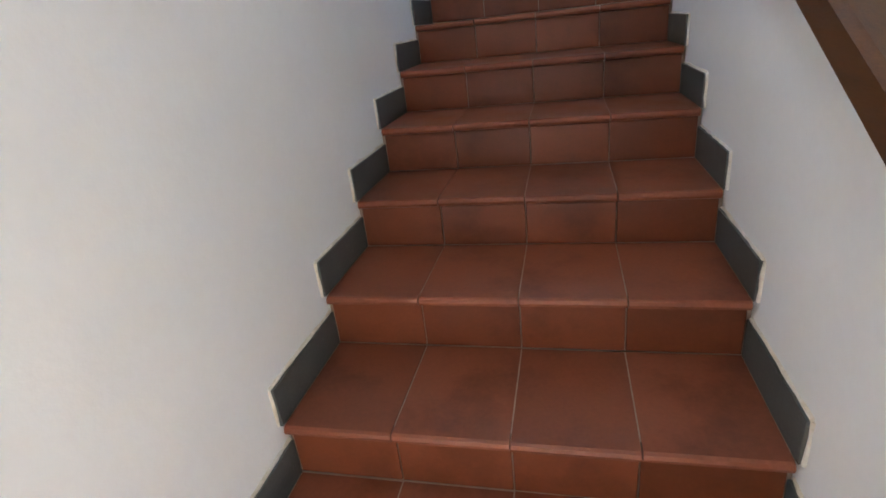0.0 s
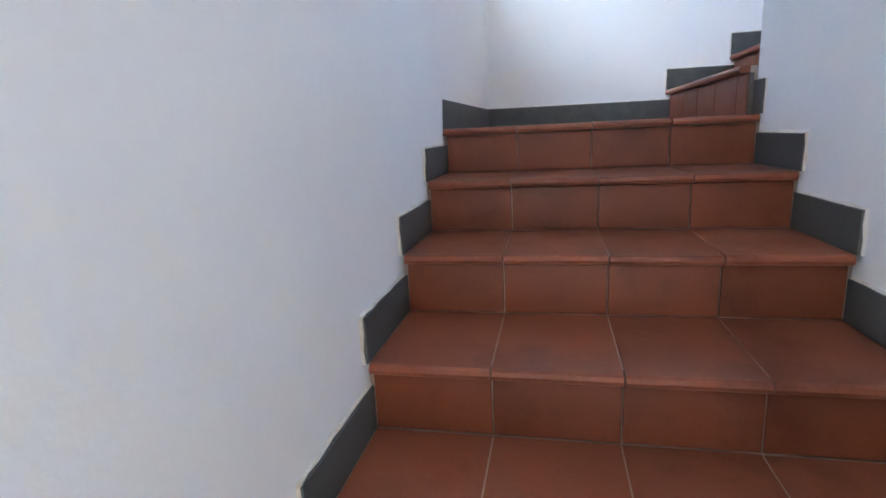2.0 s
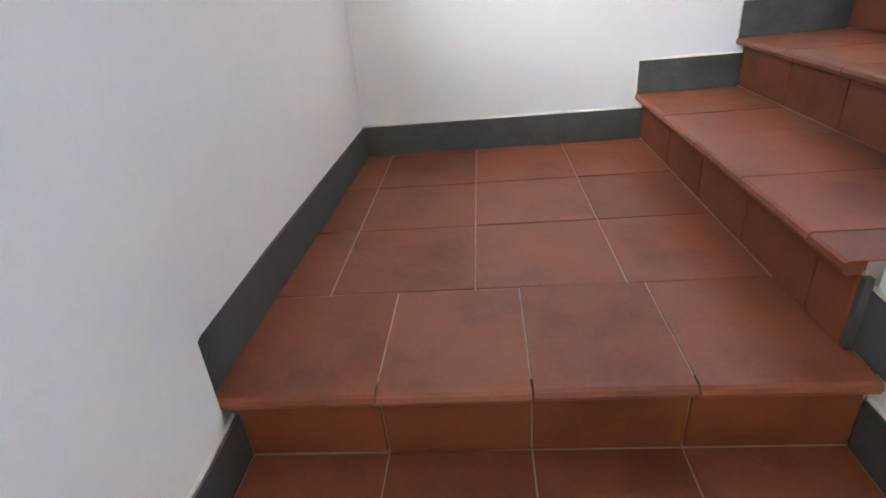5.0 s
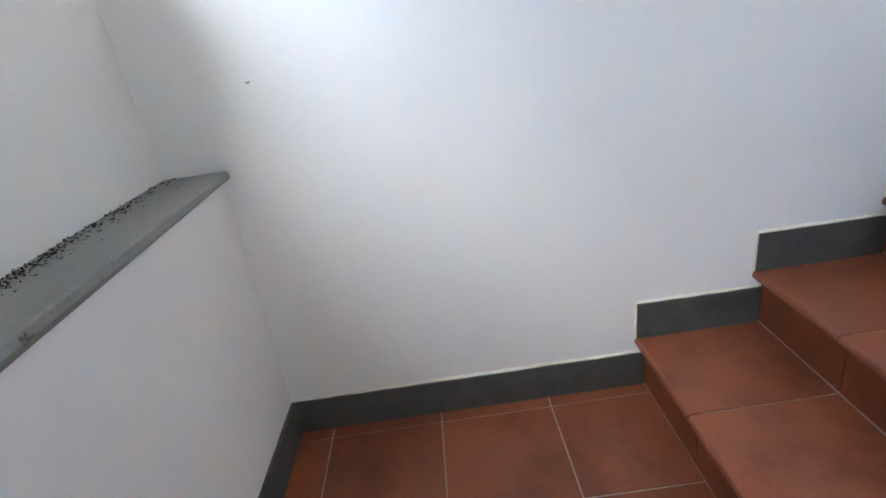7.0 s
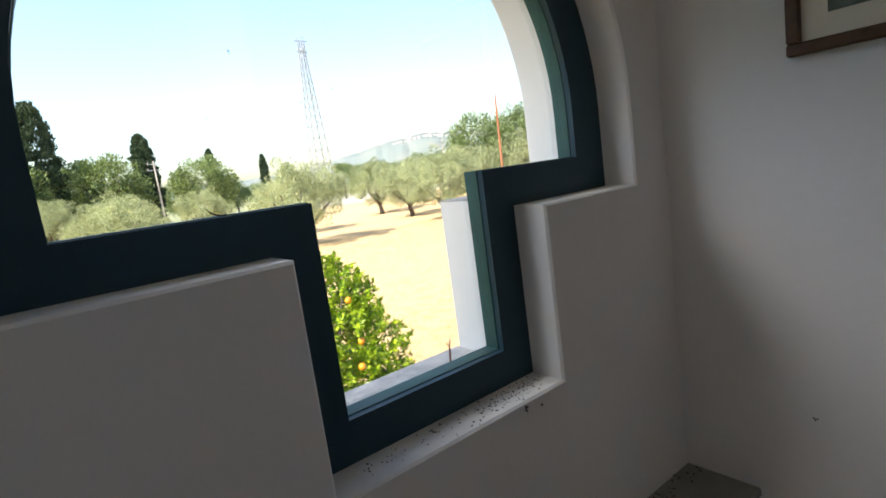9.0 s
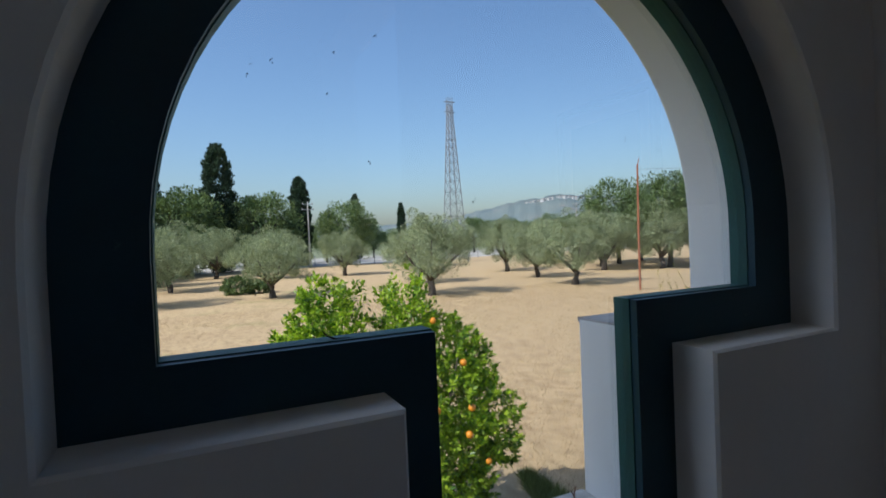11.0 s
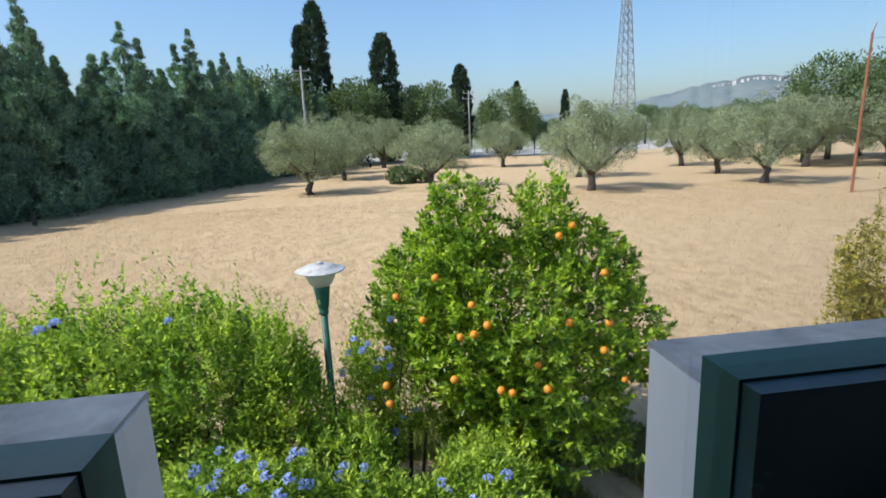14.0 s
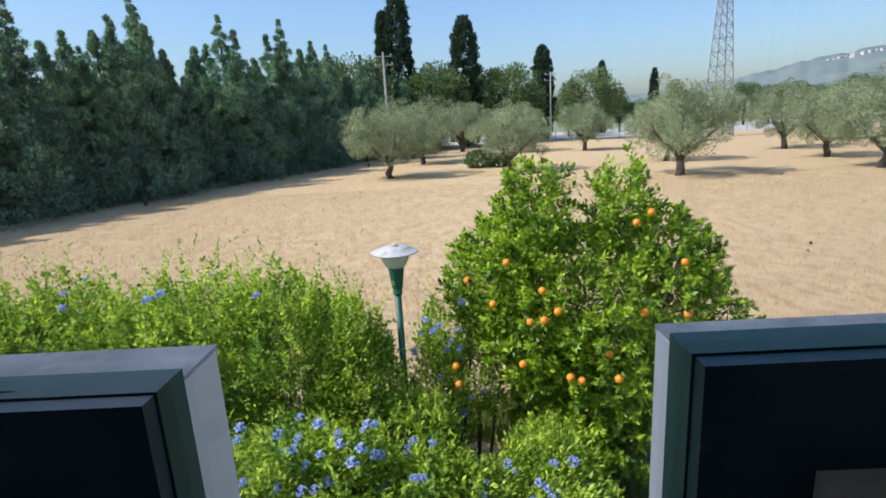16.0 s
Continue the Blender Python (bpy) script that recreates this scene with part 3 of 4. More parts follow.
ucuts = [(0.10, 0.107), (0.207, 0.28), (0.487, 0.28), (0.767, 0.28), (1.047, FAR - 1.047)]
um = [nosing_tile(w, GO + LAP - 0.001) for _, w in ucuts]
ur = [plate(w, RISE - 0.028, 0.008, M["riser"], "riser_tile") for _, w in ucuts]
for k in range(1, 12):
    x = 1.051 + (k - 1) * GO
    for (y, w), me, rme in zip(ucuts, um, ur):
        lay("tread_tile", me, upper, pose(x, y + w, k * RISE + wobble.uniform(-0.0008, 0.0008), 0, 0, -90))
        lay("riser_tile", rme, upper, pose(x + LAP, y + w, (k - 1) * RISE + 0.001, 90, 0, -90))


# skirting: slate pieces that follow the steps
lip_rng = random.Random(21)


def lip(p, q, out, up, name, parent):
    """An uneven bead of pale mortar from p to q along a skirting edge; out points off the wall, up off the slab."""
    bm = bmesh.new()
    p, q, out, up = Vector(p), Vector(q), Vector(out), Vector(up)
    n = max(3, int((q - p).length / 0.035))
    rings = []
    for i in range(n + 1):
        c = p.lerp(q, i / n)
        w, d = lip_rng.uniform(0.003, 0.008), lip_rng.uniform(0.004, 0.0085)
        rings.append([bm.verts.new(c + out * a + up * b) for a, b in ((0, 0), (d, 0), (d * 0.8, w * 0.6), (0, w))])
    for r, s in zip(rings, rings[1:]):
        for k in range(4):
            bm.faces.new((r[k], r[(k + 1) % 4], s[(k + 1) % 4], s[k]))
    bm.faces.new(rings[0])
    bm.faces.new(rings[-1][::-1])
    bmesh.ops.recalc_face_normals(bm, faces=bm.faces)
    part(name, bm, M["lip"], parent, "rough pale mortar edge")


def skirt(bm):
    """One slab of skirting with its mortar edges: along the top, and up the front end where it stands on a step."""
    lo, hi = [Vector([pick(v.co[i] for v in bm.verts) for i in range(3)]) for pick in (min, max)]
    slab = setting("baseboard", bm, M["slate"], "dark slate skirting slab along the wall foot", "skirting")
    size = hi - lo
    if size.x < 0.02 and size.y > 0.05:
        face, out = (lo.x, Vector((1, 0, 0))) if hi.x < 0.5 else (hi.x, Vector((-1, 0, 0)))
        lip((face, lo.y, hi.z), (face, hi.y, hi.z), out, (0, 0, 1), "mortar_edge", slab)
        if lo.z != 0.0005:
            lip((face, lo.y, lo.z), (face, lo.y, hi.z), out, (0, -1, 0), "mortar_edge", slab)
    elif size.y < 0.02 and size.x > 0.1:
        face, out = (hi.y, Vector((0, -1, 0))) if hi.y > 1 else (lo.y, Vector((0, 1, 0)))
        lip((lo.x, face, hi.z), (hi.x, face, hi.z), out, (0, 0, 1), "mortar_edge", slab)
        lip((lo.x, face, lo.z), (lo.x, face, hi.z), out, (-1, 0, 0), "mortar_edge", slab)
    return slab


TALL = 0.108
for k in range(13):
    y0, y1 = -k * GO + 0.004, -(k - 1) * GO + LAP - 0.001
    if k == 0:
        bm = bmesh.new()
        made = box(bm, -0.0115, 0.001, 0.004, FAR - 0.012, 0.0005, 0.116)
        for v in bm.verts:
            v.co.x += 0.012 - 0.038 * (1.0 - max(0.0, v.co.y) / FAR)
        skirt(bm)
        skirt(boxed(WIDE - 0.001, WIDE + 0.0115, 0.004, 0.0995, 0.0005, 0.116, bevel=0.001))
    else:
        skirt(boxed(-0.0115, 0.001, y0, y1, -k * RISE + 0.0005, -k * RISE + TALL, bevel=0.001))
        skirt(boxed(WIDE - 0.001, WIDE + 0.0115, y0, y1, -k * RISE + 0.0005, -k * RISE + TALL, bevel=0.001))
skirt(boxed(1.0835, 1.0985, 0.086, 0.0998, 0.0005, 0.143, bevel=0.001))
skirt(boxed(0.0005, 1.051 + LAP - 0.001, FAR - 0.011, FAR - 0.0005, 0.0005, 0.117, bevel=0.001))
for k in range(1, 12):
    x0 = 1.051 + (k - 1) * GO + 0.004
    skirt(boxed(x0, x0 + GO + LAP - 0.006, FAR - 0.011, FAR - 0.0005, k * RISE + 0.0005, k * RISE + 0.117, bevel=0.001))
    if k > 1:
        skirt(boxed(x0, x0 + GO + LAP - 0.006, 0.1, 0.111, k * RISE + 0.0005, k * RISE + 0.117, bevel=0.001))

# dead insects and dirt: on the coping against the wall, on the lower sill, stains on the plaster
dirt_rng = np.random.default_rng(3)


def crumbs(name, n, place, spread, size, label):
    """Loose crumbs in one mesh."""
    c = np.array(place) + dirt_rng.normal(size=(n, 3)) * np.array(spread)
    c[:, 2] = place[2] if place[2] > 1.0 else [cope(y) + 0.0015 for y in c[:, 1]]
    c[:, 0] = np.maximum(c[:, 0], place[0] - 1.6 * spread[0])
    w = dirt_rng.normal(size=(n, 3)) * (1, 1, 0.25)
    ob = new(name, leaf_mesh(name, c, w, dirt_rng.uniform(size * 0.5, size * 1.6, n), dirt_rng.uniform(size * 0.5, size, n), M["dirt"], 5))
    return tagged(ob, label, "dirt", kind="stuff")


for y, n in ((1.25, 90), (1.05, 260), (0.85, 420), (0.65, 520), (0.45, 520), (0.2, 420), (-0.1, 300)):
    crumbs("dead_insects", n * 3 // 5, (IN_X + 0.022, y, 0.8325), (0.017, 0.10, 0), 0.006, "dry dead insects and dirt on the stone coping")
for y, n in ((0.90, 60), (0.82, 70), (0.70, 30), (0.58, 20)):
    crumbs("dead_insects", n, (-0.172, y, 1.2115), (0.014, 0.03, 0), 0.004, "dry dead insects and dirt on the window ledge")

# small stains on the plaster, specks on the pane
for y, z, r in ((0.848, 1.200, 0.006), (0.888, 1.190, 0.003), (0.703, 1.080, 0.004), (0.558, 1.079, 0.007), (0.62, 1.05, 0.002), (0.40, 1.12, 0.003)):
    stain = new("mould_stain", leaf_mesh("mould_stain", np.array((IN_X + 0.002, y, z)) + dirt_rng.normal(size=(26, 3)) * (0.0003, r * 0.4, r * 0.5), dirt_rng.normal(size=(26, 3)) * (0.05, 1, 1), r * 0.7, r * 0.5, M["dirt"], 6, 0.02))
    tagged(stain, "dark mould spot on the white plaster", "stain", kind="stuff")
spot = new("wall_speck", leaf_mesh("wall_speck", np.array((0.139, FAR - 0.002, 1.035)) + dirt_rng.normal(size=(6, 3)) * (0.002, 0.0002, 0.001), dirt_rng.normal(size=(6, 3)) * (1, 0.05, 0.4), 0.005, 0.003, M["dirt"], 7, 0.02))
tagged(spot, "tiny dark speck on the white wall", "stain", kind="stuff")
for k in range(22):
    y, z = dirt_rng.uniform(0.34, 1.02), dirt_rng.uniform(1.66, 2.04)
    if (y - 0.71) ** 2 + (z - 1.71) ** 2 < 0.41 ** 2:
        speck = new("insect_speck", leaf_mesh("insect_speck", np.array((-0.2345, y, z)) + dirt_rng.normal(size=(5, 3)) * (0.0002, 0.0008, 0.0012), dirt_rng.normal(size=(5, 3)) * (0.2, 0.6, 1), 0.0024, 0.0014, M["dirt"], k, 0.1))
        tagged(speck, "tiny dead insect stuck on the window pane", "insect", kind="stuff")

# small iron prong on the outer sill, curled paint strip on the frame
prong = thing("iron_prong", (-0.33, 0.852, 1.2375), "small rusty iron prong standing on the outer sill", "prong")
part("stem", tube(bmesh.new(), [(0, 0, 0), (0.001, 0.001, 0.022), (0, 0.003, 0.036)], [0.0022, 0.0022, 0.0016], 6), M["rusty"], prong)
part("fork", tube(bmesh.new(), [(0, 0.007, 0.050), (0, 0.002, 0.034), (0, -0.004, 0.046)], [0.001, 0.002, 0.001], 6), M["rusty"], prong)
tagged(new("curled_paint_strip", mesh_of(tube(bmesh.new(), [(-0.232, 0.424, 1.6155), (-0.230, 0.430, 1.608), (-0.229, 0.440, 1.6035), (-0.229, 0.452, 1.603), (-0.230, 0.466, 1.6025)], [0.0004, 0.0010, 0.0014, 0.0014, 0.0008], 6), "curled_paint_strip", M["dirt"], True)), "thin dark curl of peeled paint on the frame", "debris")


# ---- ground and distance ----
bm = bmesh.new()
bmesh.ops.create_grid(bm, x_segments=140, y_segments=140, size=1.0)
for v in bm.verts:
    x, y = v.co.x, v.co.y
    v.co.x, v.co.y = -8 + 3900 * x * abs(x) ** 1.6, 3900 * y * abs(y) ** 1.6
    away = v.co.xy.length
    v.co.z = GROUND + (0.12 * noise.noise((v.co.x * 0.06, v.co.y * 0.06, 0)) if 9 < away < 300 else 0.0)
setting("ground", bm, M["ground"], "dry mown straw-coloured field with bare earth", "ground")


def at_bearing(bearing, away):
    """A place on the ground seen from the window: bearing from -x towards +y."""
    return (-away * math.cos(radians(bearing)), 0.7 + away * math.sin(radians(bearing)), GROUND)


def ridge(name, label, away, crest, base, material):
    """A far hill: crest gives (bearing, height) knots."""
    bm = bmesh.new()
    lo, hi = crest[0][0], crest[-1][0]
    cols = []
    n = 160
    for i in range(n + 1):
        b = lo + (hi - lo) * i / n
        for (b0, h0), (b1, h1) in zip(crest, crest[1:]):
            if b0 <= b <= b1:
                s = (b - b0) / (b1 - b0)
                top = h0 + (h1 - h0) * s * s * (3 - 2 * s)
        top += base * 0.06 * noise.noise((b * 1.1, 3.0, away * 0.01)) + base * 0.025 * noise.noise((b * 5, 1.0, 2))
        col = []
        for j in range(9):
            f = j / 8
            x, y, z = at_bearing(b, away * (1 - 0.28 * (1 - f)))
            lump = 0.05 * top * math.sin(f * math.pi) * noise.noise((b * 0.9, f * 4, 7.0))
            col.append(bm.verts.new((x, y, GROUND - 2 + max(top, 1) * f ** 1.4 + lump)))
        cols.append(col)
    for c, d in zip(cols, cols[1:]):
        for j in range(8):
            bm.faces.new((c[j], d[j], d[j + 1], c[j + 1]))
    back = [bm.verts.new((col[-1].co.x * 1.1, col[-1].co.y * 1.1, GROUND - 2)) for col in cols]
    for k in range(len(back) - 1):
        bm.faces.new((cols[k][-1], cols[k + 1][-1], back[k + 1], back[k]))
    bmesh.ops.recalc_face_normals(bm, faces=bm.faces)
    return tagged(new(name, mesh_of(bm, name, material, True)), label, "hill", kind="structure")


# both ridges carry their haze as a painted tint
ridge("backdrop_hill", "long hill tinted with painted haze, with fields and a hilltop village", 2400, [(22, 40), (26, 88), (30, 128), (34, 160), (38, 176), (42, 160), (46, 150), (52, 172), (60, 150), (72, 90)], 170, M["hill"])
ridge("backdrop_low_hills", "low hills tinted with painted haze far behind the trees", 3000, [(-70, 60), (-40, 90), (-10, 85), (10, 78), (22, 96), (40, 70), (75, 60)], 80, M["hill"])
place_rng = random.Random(11)
for k in range(34):
    b = 34.2 + 8.0 * k / 33 + place_rng.uniform(-0.4, 0.4)
    x, y, _ = at_bearing(b, place_rng.uniform(2330, 2380))
    top = GROUND + 137 + 24 * math.exp(-((b - 38.0) / 2.6) ** 2)
    w, d, hgt = place_rng.uniform(6, 18), place_rng.uniform(8, 14), place_rng.uniform(0, 3.0)
    house = thing("far_house", (x, y, top), "pale hilltop house far away in the haze", "house", "hilltop village")
    part("wall", boxed(-d / 2, d / 2, -w / 2, w / 2, -12, hgt), M["village"], house)
    bm = bmesh.new()
    a = [bm.verts.new((sx * d * 0.55, sy * w * 0.54, hgt)) for sx, sy in ((-1, -1), (1, -1), (1, 1), (-1, 1))]
    r = [bm.verts.new((0, s * w * 0.5, hgt + 2.2)) for s in (-1, 1)]
    for f in ((a[0], a[1], r[0]), (a[1], a[2], r[1], r[0]), (a[2], a[3], r[1]), (a[3], a[0], r[0], r[1]), (a[3], a[2], a[1], a[0])):
        bm.faces.new(f)
    part("roof", bm, M["roof_far"], house)


# ---- trees ----
def unit_ball(rng, n):
    v = rng.normal(size=(n, 3))
    return v / np.linalg.norm(v, axis=1, keepdims=True)


def clumps_to_leaves(rng, clumps, radii, per, centre, lift=0.25):
    """Leaf starts and directions round clump centres, pointing outward."""
    c = np.repeat(clumps, per, 0)
    r = np.repeat(radii, per)[:, None]
    off = unit_ball(rng, len(c)) * rng.uniform(0.25, 1.0, (len(c), 1)) ** 0.5 * r
    ways = off / (r + 1e-9) + 0.5 * rng.normal(size=c.shape) + 0.4 * (c - centre) / (np.linalg.norm(c - centre, axis=1, keepdims=True) + 1e-6)
    ways[:, 2] += lift
    return c + off, ways


def outward(c, centre, up=0.6):
    """Unit ways out from a centre, tipped up to the light."""
    d = (c - np.array(centre)) / (np.linalg.norm(c - np.array(centre), axis=1, keepdims=True) + 1e-6)
    return d + (0, 0, up)


def shoots(rng, tips, axes, per, length):
    """Leaves set round the ends of shoots: starts, ways and facings."""
    axes = axes / np.linalg.norm(axes, axis=1, keepdims=True)
    a, along = np.repeat(axes, per, 0), rng.uniform(-1.0, 0.15, (len(tips) * per, 1))
    round_ = np.cross(a, unit_ball(rng, len(a)))
    round_ /= np.linalg.norm(round_, axis=1, keepdims=True) + 1e-9
    ways = round_ * (0.75 - 0.35 * along) + a * (0.75 + 0.5 * along) + 0.25 * rng.normal(size=a.shape)
    return np.repeat(tips, per, 0) + a * along * length, ways, a + (0, 0, 0.5)


def twisted(points, rng, amount):
    return [Vector(p) + Vector((rng.uniform(-amount, amount), rng.uniform(-amount, amount), 0)) for p in points]


def olive_tree(seed, label):
    """A gnarled short trunk that forks, and a broad loose crown."""
    rng, r2 = np.random.default_rng(seed), random.Random(seed)
    tree = thing("olive_tree", (0, 0, 0), label, "tree", "olive grove")
    bm = bmesh.new()
    tube(bm, twisted([(0, 0, -0.25), (0.05, 0, 0.35), (0.12, 0.05, 0.9), (0.05, 0.1, 1.35)], r2, 0.10), [0.40, 0.26, 0.22, 0.20], 10)
    for k in range(6):
        a = k * 1.05 + r2.uniform(-0.3, 0.3)
        reach = r2.uniform(1.3, 2.3)
        tip = (math.cos(a) * reach, math.sin(a) * reach, r2.uniform(2.8, 3.9))
        tube(bm, twisted([(0.06, 0.08, 1.1), (math.cos(a) * reach * 0.4, math.sin(a) * reach * 0.4, 1.8), (math.cos(a) * reach * 0.75, math.sin(a) * reach * 0.75, 2.5), tip], r2, 0.08), [0.19, 0.13, 0.08, 0.03], 7)
    part("trunk", bm, M["bark"], tree, "", True)
    n = 120
    ball = unit_ball(rng, n) * rng.uniform(0.50, 1.10, (n, 1))
    clumps = ball * (3.05, 3.05, 2.05) + (0, 0, 3.40)
    clumps[:, 2] += 0.35 * np.sin(clumps[:, 0] * 1.7 + seed) * np.cos(clumps[:, 1] * 1.5)
    skirt_low = 1.25 + 1.0 * rng.uniform(size=n)
    clumps[:, 2] = np.maximum(clumps[:, 2], skirt_low)
    c, w = clumps_to_leaves(rng, clumps, rng.uniform(0.32, 0.80, n), 270, np.array((0, 0, 3.0)))
    leaf_part("crown", leaf_mesh("crown", c, w, rng.uniform(0.09, 0.16, len(c)), rng.uniform(0.035, 0.055, len(c)), M["olive_leaf"], seed, facing=outward(c, (0, 0, 3.0))), tree)
    return tree


def conifer_tree(seed, tall, wide, label):
    """A dense dark conifer, branched to the ground, with a ragged spire."""
    rng = np.random.default_rng(seed)
    tree = thing("conifer_tree", (0, 0, 0), label, "tree", "conifer windbreak")
    part("trunk", tube(bmesh.new(), [(0, 0, -0.3), (0.05, 0, tall * 0.5), (0.1, 0.05, tall * 0.97)], [0.28, 0.17, 0.02], 8), M["bark"], tree, "", True)
    parts_c, parts_r = [], []
    for s in range(7):
        a0, off = rng.uniform(0, 2 * np.pi), (0.0 if s == 0 else rng.uniform(0.25, 0.62) * wide)
        top = tall * (1.0 if s == 0 else rng.uniform(0.70, 0.95))
        n = 95
        f = rng.uniform(0.0, 1.0, n)
        rad = wide * 0.60 * np.minimum(1.0, 1.25 * (1 - f)) * rng.uniform(0.5, 1.1, n)
        a = rng.uniform(0, 2 * np.pi, n)
        parts_c.append(np.stack([np.cos(a) * rad + math.cos(a0) * off, np.sin(a) * rad + math.sin(a0) * off, f * top], 1))
        parts_r.append(0.10 + 0.70 * (1 - f) ** 0.7 * rng.uniform(0.5, 1.1, n))
    clumps, rads = np.concatenate(parts_c), np.concatenate(parts_r)
    c, w = clumps_to_leaves(rng, clumps, rads, 110, np.array((0, 0, tall * 0.35)), 0.8)
    leaf_part("crown", leaf_mesh("crown", c, w, rng.uniform(0.16, 0.36, len(c)), rng.uniform(0.05, 0.09, len(c)), M["conifer_leaf"], seed, facing=outward(c, (0, 0, tall * 0.4), 0.4)), tree)
    return tree


def cypress_tree(seed, tall, wide, label, spires=1):
    """A narrow column of upright sprays."""
    rng = np.random.default_rng(seed)
    tree = thing("cypress_tree", (0, 0, 0), label, "tree", "cypress row")
    part("trunk", tube(bmesh.new(), [(0, 0, -0.3), (0, 0, tall * 0.6)], [0.3, 0.1], 8), M["bark"], tree, "", True)
    allc, allw = [], []
    for s in range(spires):
        n = 420
        f = rng.uniform(0.0, 1.0, n)
        h = tall * (1.0 if s == 0 else 0.86)
        prof = wide * ((0.78 if s == 0 else 0.42) if spires > 1 else 1.0) * np.minimum(1.0, 0.62 + 0.8 * f) * np.sqrt(np.maximum(0.02, 1 - np.maximum(0, (f - 0.42) / 0.58) ** 1.8))
        a = rng.uniform(0, 2 * np.pi, n)
        rad = prof * rng.uniform(0.6, 1.0, n)
        clumps = np.stack([np.cos(a) * rad, np.sin(a) * rad + (0 if s == 0 else -wide * 0.75), f * h], 1)
        c, w = clumps_to_leaves(rng, clumps, np.full(n, 0.16 * wide), 44, np.array((0, 0, h * 0.4)), 1.3)
        allc.append(c), allw.append(w)
    c, w = np.concatenate(allc), np.concatenate(allw)
    leaf_part("crown", leaf_mesh("crown", c, w, rng.uniform(0.35, 0.75, len(c)), rng.uniform(0.12, 0.22, len(c)), M["cypress_leaf"], seed, facing=outward(c * (1, 1, 0.2), (0, 0, 0), 0.3)), tree)
    return tree


def broad_tree(seed, tall, wide, label, low=0.25, group="far woods"):
    """A round-headed broadleaf tree."""
    rng, r2 = np.random.default_rng(seed), random.Random(seed)
    tree = thing("broadleaf_tree", (0, 0, 0), label, "tree", group)
    bm = bmesh.new()
    tube(bm, [(0, 0, -0.3), (0.1, 0, tall * 0.3), (0, 0.1, tall * 0.6)], [0.3, 0.22, 0.1], 8)
    for k in range(4):
        a = k * 1.6 + seed
        tube(bm, [(0.1, 0, tall * 0.28), (math.cos(a) * wide * 0.3, math.sin(a) * wide * 0.3, tall * 0.5), (math.cos(a) * wide * 0.55, math.sin(a) * wide * 0.55, tall * 0.7)], [0.14, 0.09, 0.03], 6)
    part("trunk", bm, M["bark"], tree, "", True)
    n = 90
    ball = unit_ball(rng, n) * rng.uniform(0.5, 1.0, (n, 1)) ** 0.4
    clumps = ball * (wide * 0.85, wide * 0.85, tall * (1 - low) * 0.46) + (0, 0, tall * (low + (1 - low) * 0.5))
    c, w = clumps_to_leaves(rng, clumps, rng.uniform(0.18, 0.34, n) * wide, 130, np.array((0, 0, tall * 0.4)))
    leaf_part("crown", leaf_mesh("crown", c, w, rng.uniform(0.18, 0.40, len(c)), rng.uniform(0.10, 0.20, len(c)), M["wood_leaf"], seed, facing=outward(c, (0, 0, tall * 0.5))), tree)
    return tree


def plant(kinds, spots):
    """The first spot of each kind takes the built tree, the rest take copies: (x, y, scale, turn)."""
    for k, (x, y, s, turn) in enumerate(spots):
        m = pose(x, y, GROUND, 0, 0, turn)
        ob = kinds[k % len(kinds)]
        if k >= len(kinds):
            ob = copy_thing(ob, m)
        ob.matrix_world = m @ Matrix.Diagonal((s, s, s * (0.94 + 0.02 * (k % 6)), 1))


plant([olive_tree(k + 2, "old olive tree with silvery foliage standing on the dry field") for k in range(3)],
      [(-41.7, -4.0, 1.08, 20), (-41.4, 5.5, 0.95, 200), (-33.5, 15.2, 1.02, 100), (-54.2, -1.9, 1.10, 300), (-43.6, 18.5, 0.95, 40),
       (-49.7, 31.6, 0.98, 140), (-40.3, 29.1, 0.95, 250), (-31.9, 26.6, 1.02, 80), (-41.9, 38.6, 1.05, 10), (-38.5, 43.2, 1.15, 170),
       (-45.5, 41.5, 1.0, 220), (-73.7, 2.7, 1.1, 60), (-66.0, 9.0, 1.05, 330), (-64.0, -3.5, 1.0, 120), (-62.0, 16.5, 0.95, 280),
       (-57.0, 42.0, 1.0, 90), (-60.0, 51.0, 1.05, 190), (-50.0, 52.0, 1.05, 30), (-69.0, 31.0, 0.9, 10)])

hedge_spots = []
for k in range(31):
    x = -12.0 - 2.55 * k
    y = -20.9 + (-x - 31.7) * 0.366 - 3.6 + 0.5 * math.sin(k * 2.3)
    hedge_spots.append((x, y, 0.88 + 0.13 * math.sin(k * 1.9 + 0.6) + 0.08 * math.sin(k * 4.1), k * 77.0))
plant([conifer_tree(31, 12.6, 4.7, "tall dark green conifer in a dense windbreak row"), conifer_tree(32, 11.4, 5.2, "bushy dark green conifer in a dense windbreak row"), conifer_tree(33, 13.2, 4.4, "ragged dark green conifer in a dense windbreak row")], hedge_spots)
back_spots = [(x - 3.5, y - 3.4, s * 0.98, turn + 40) for x, y, s, turn in hedge_spots[::2]]
for k, (x, y, s, turn) in enumerate(back_spots):
    src = [o for o in scene.objects if o.name.startswith("conifer_tree")][k % 3]
    copy_thing(src, pose(x, y, GROUND, 0, 0, turn))

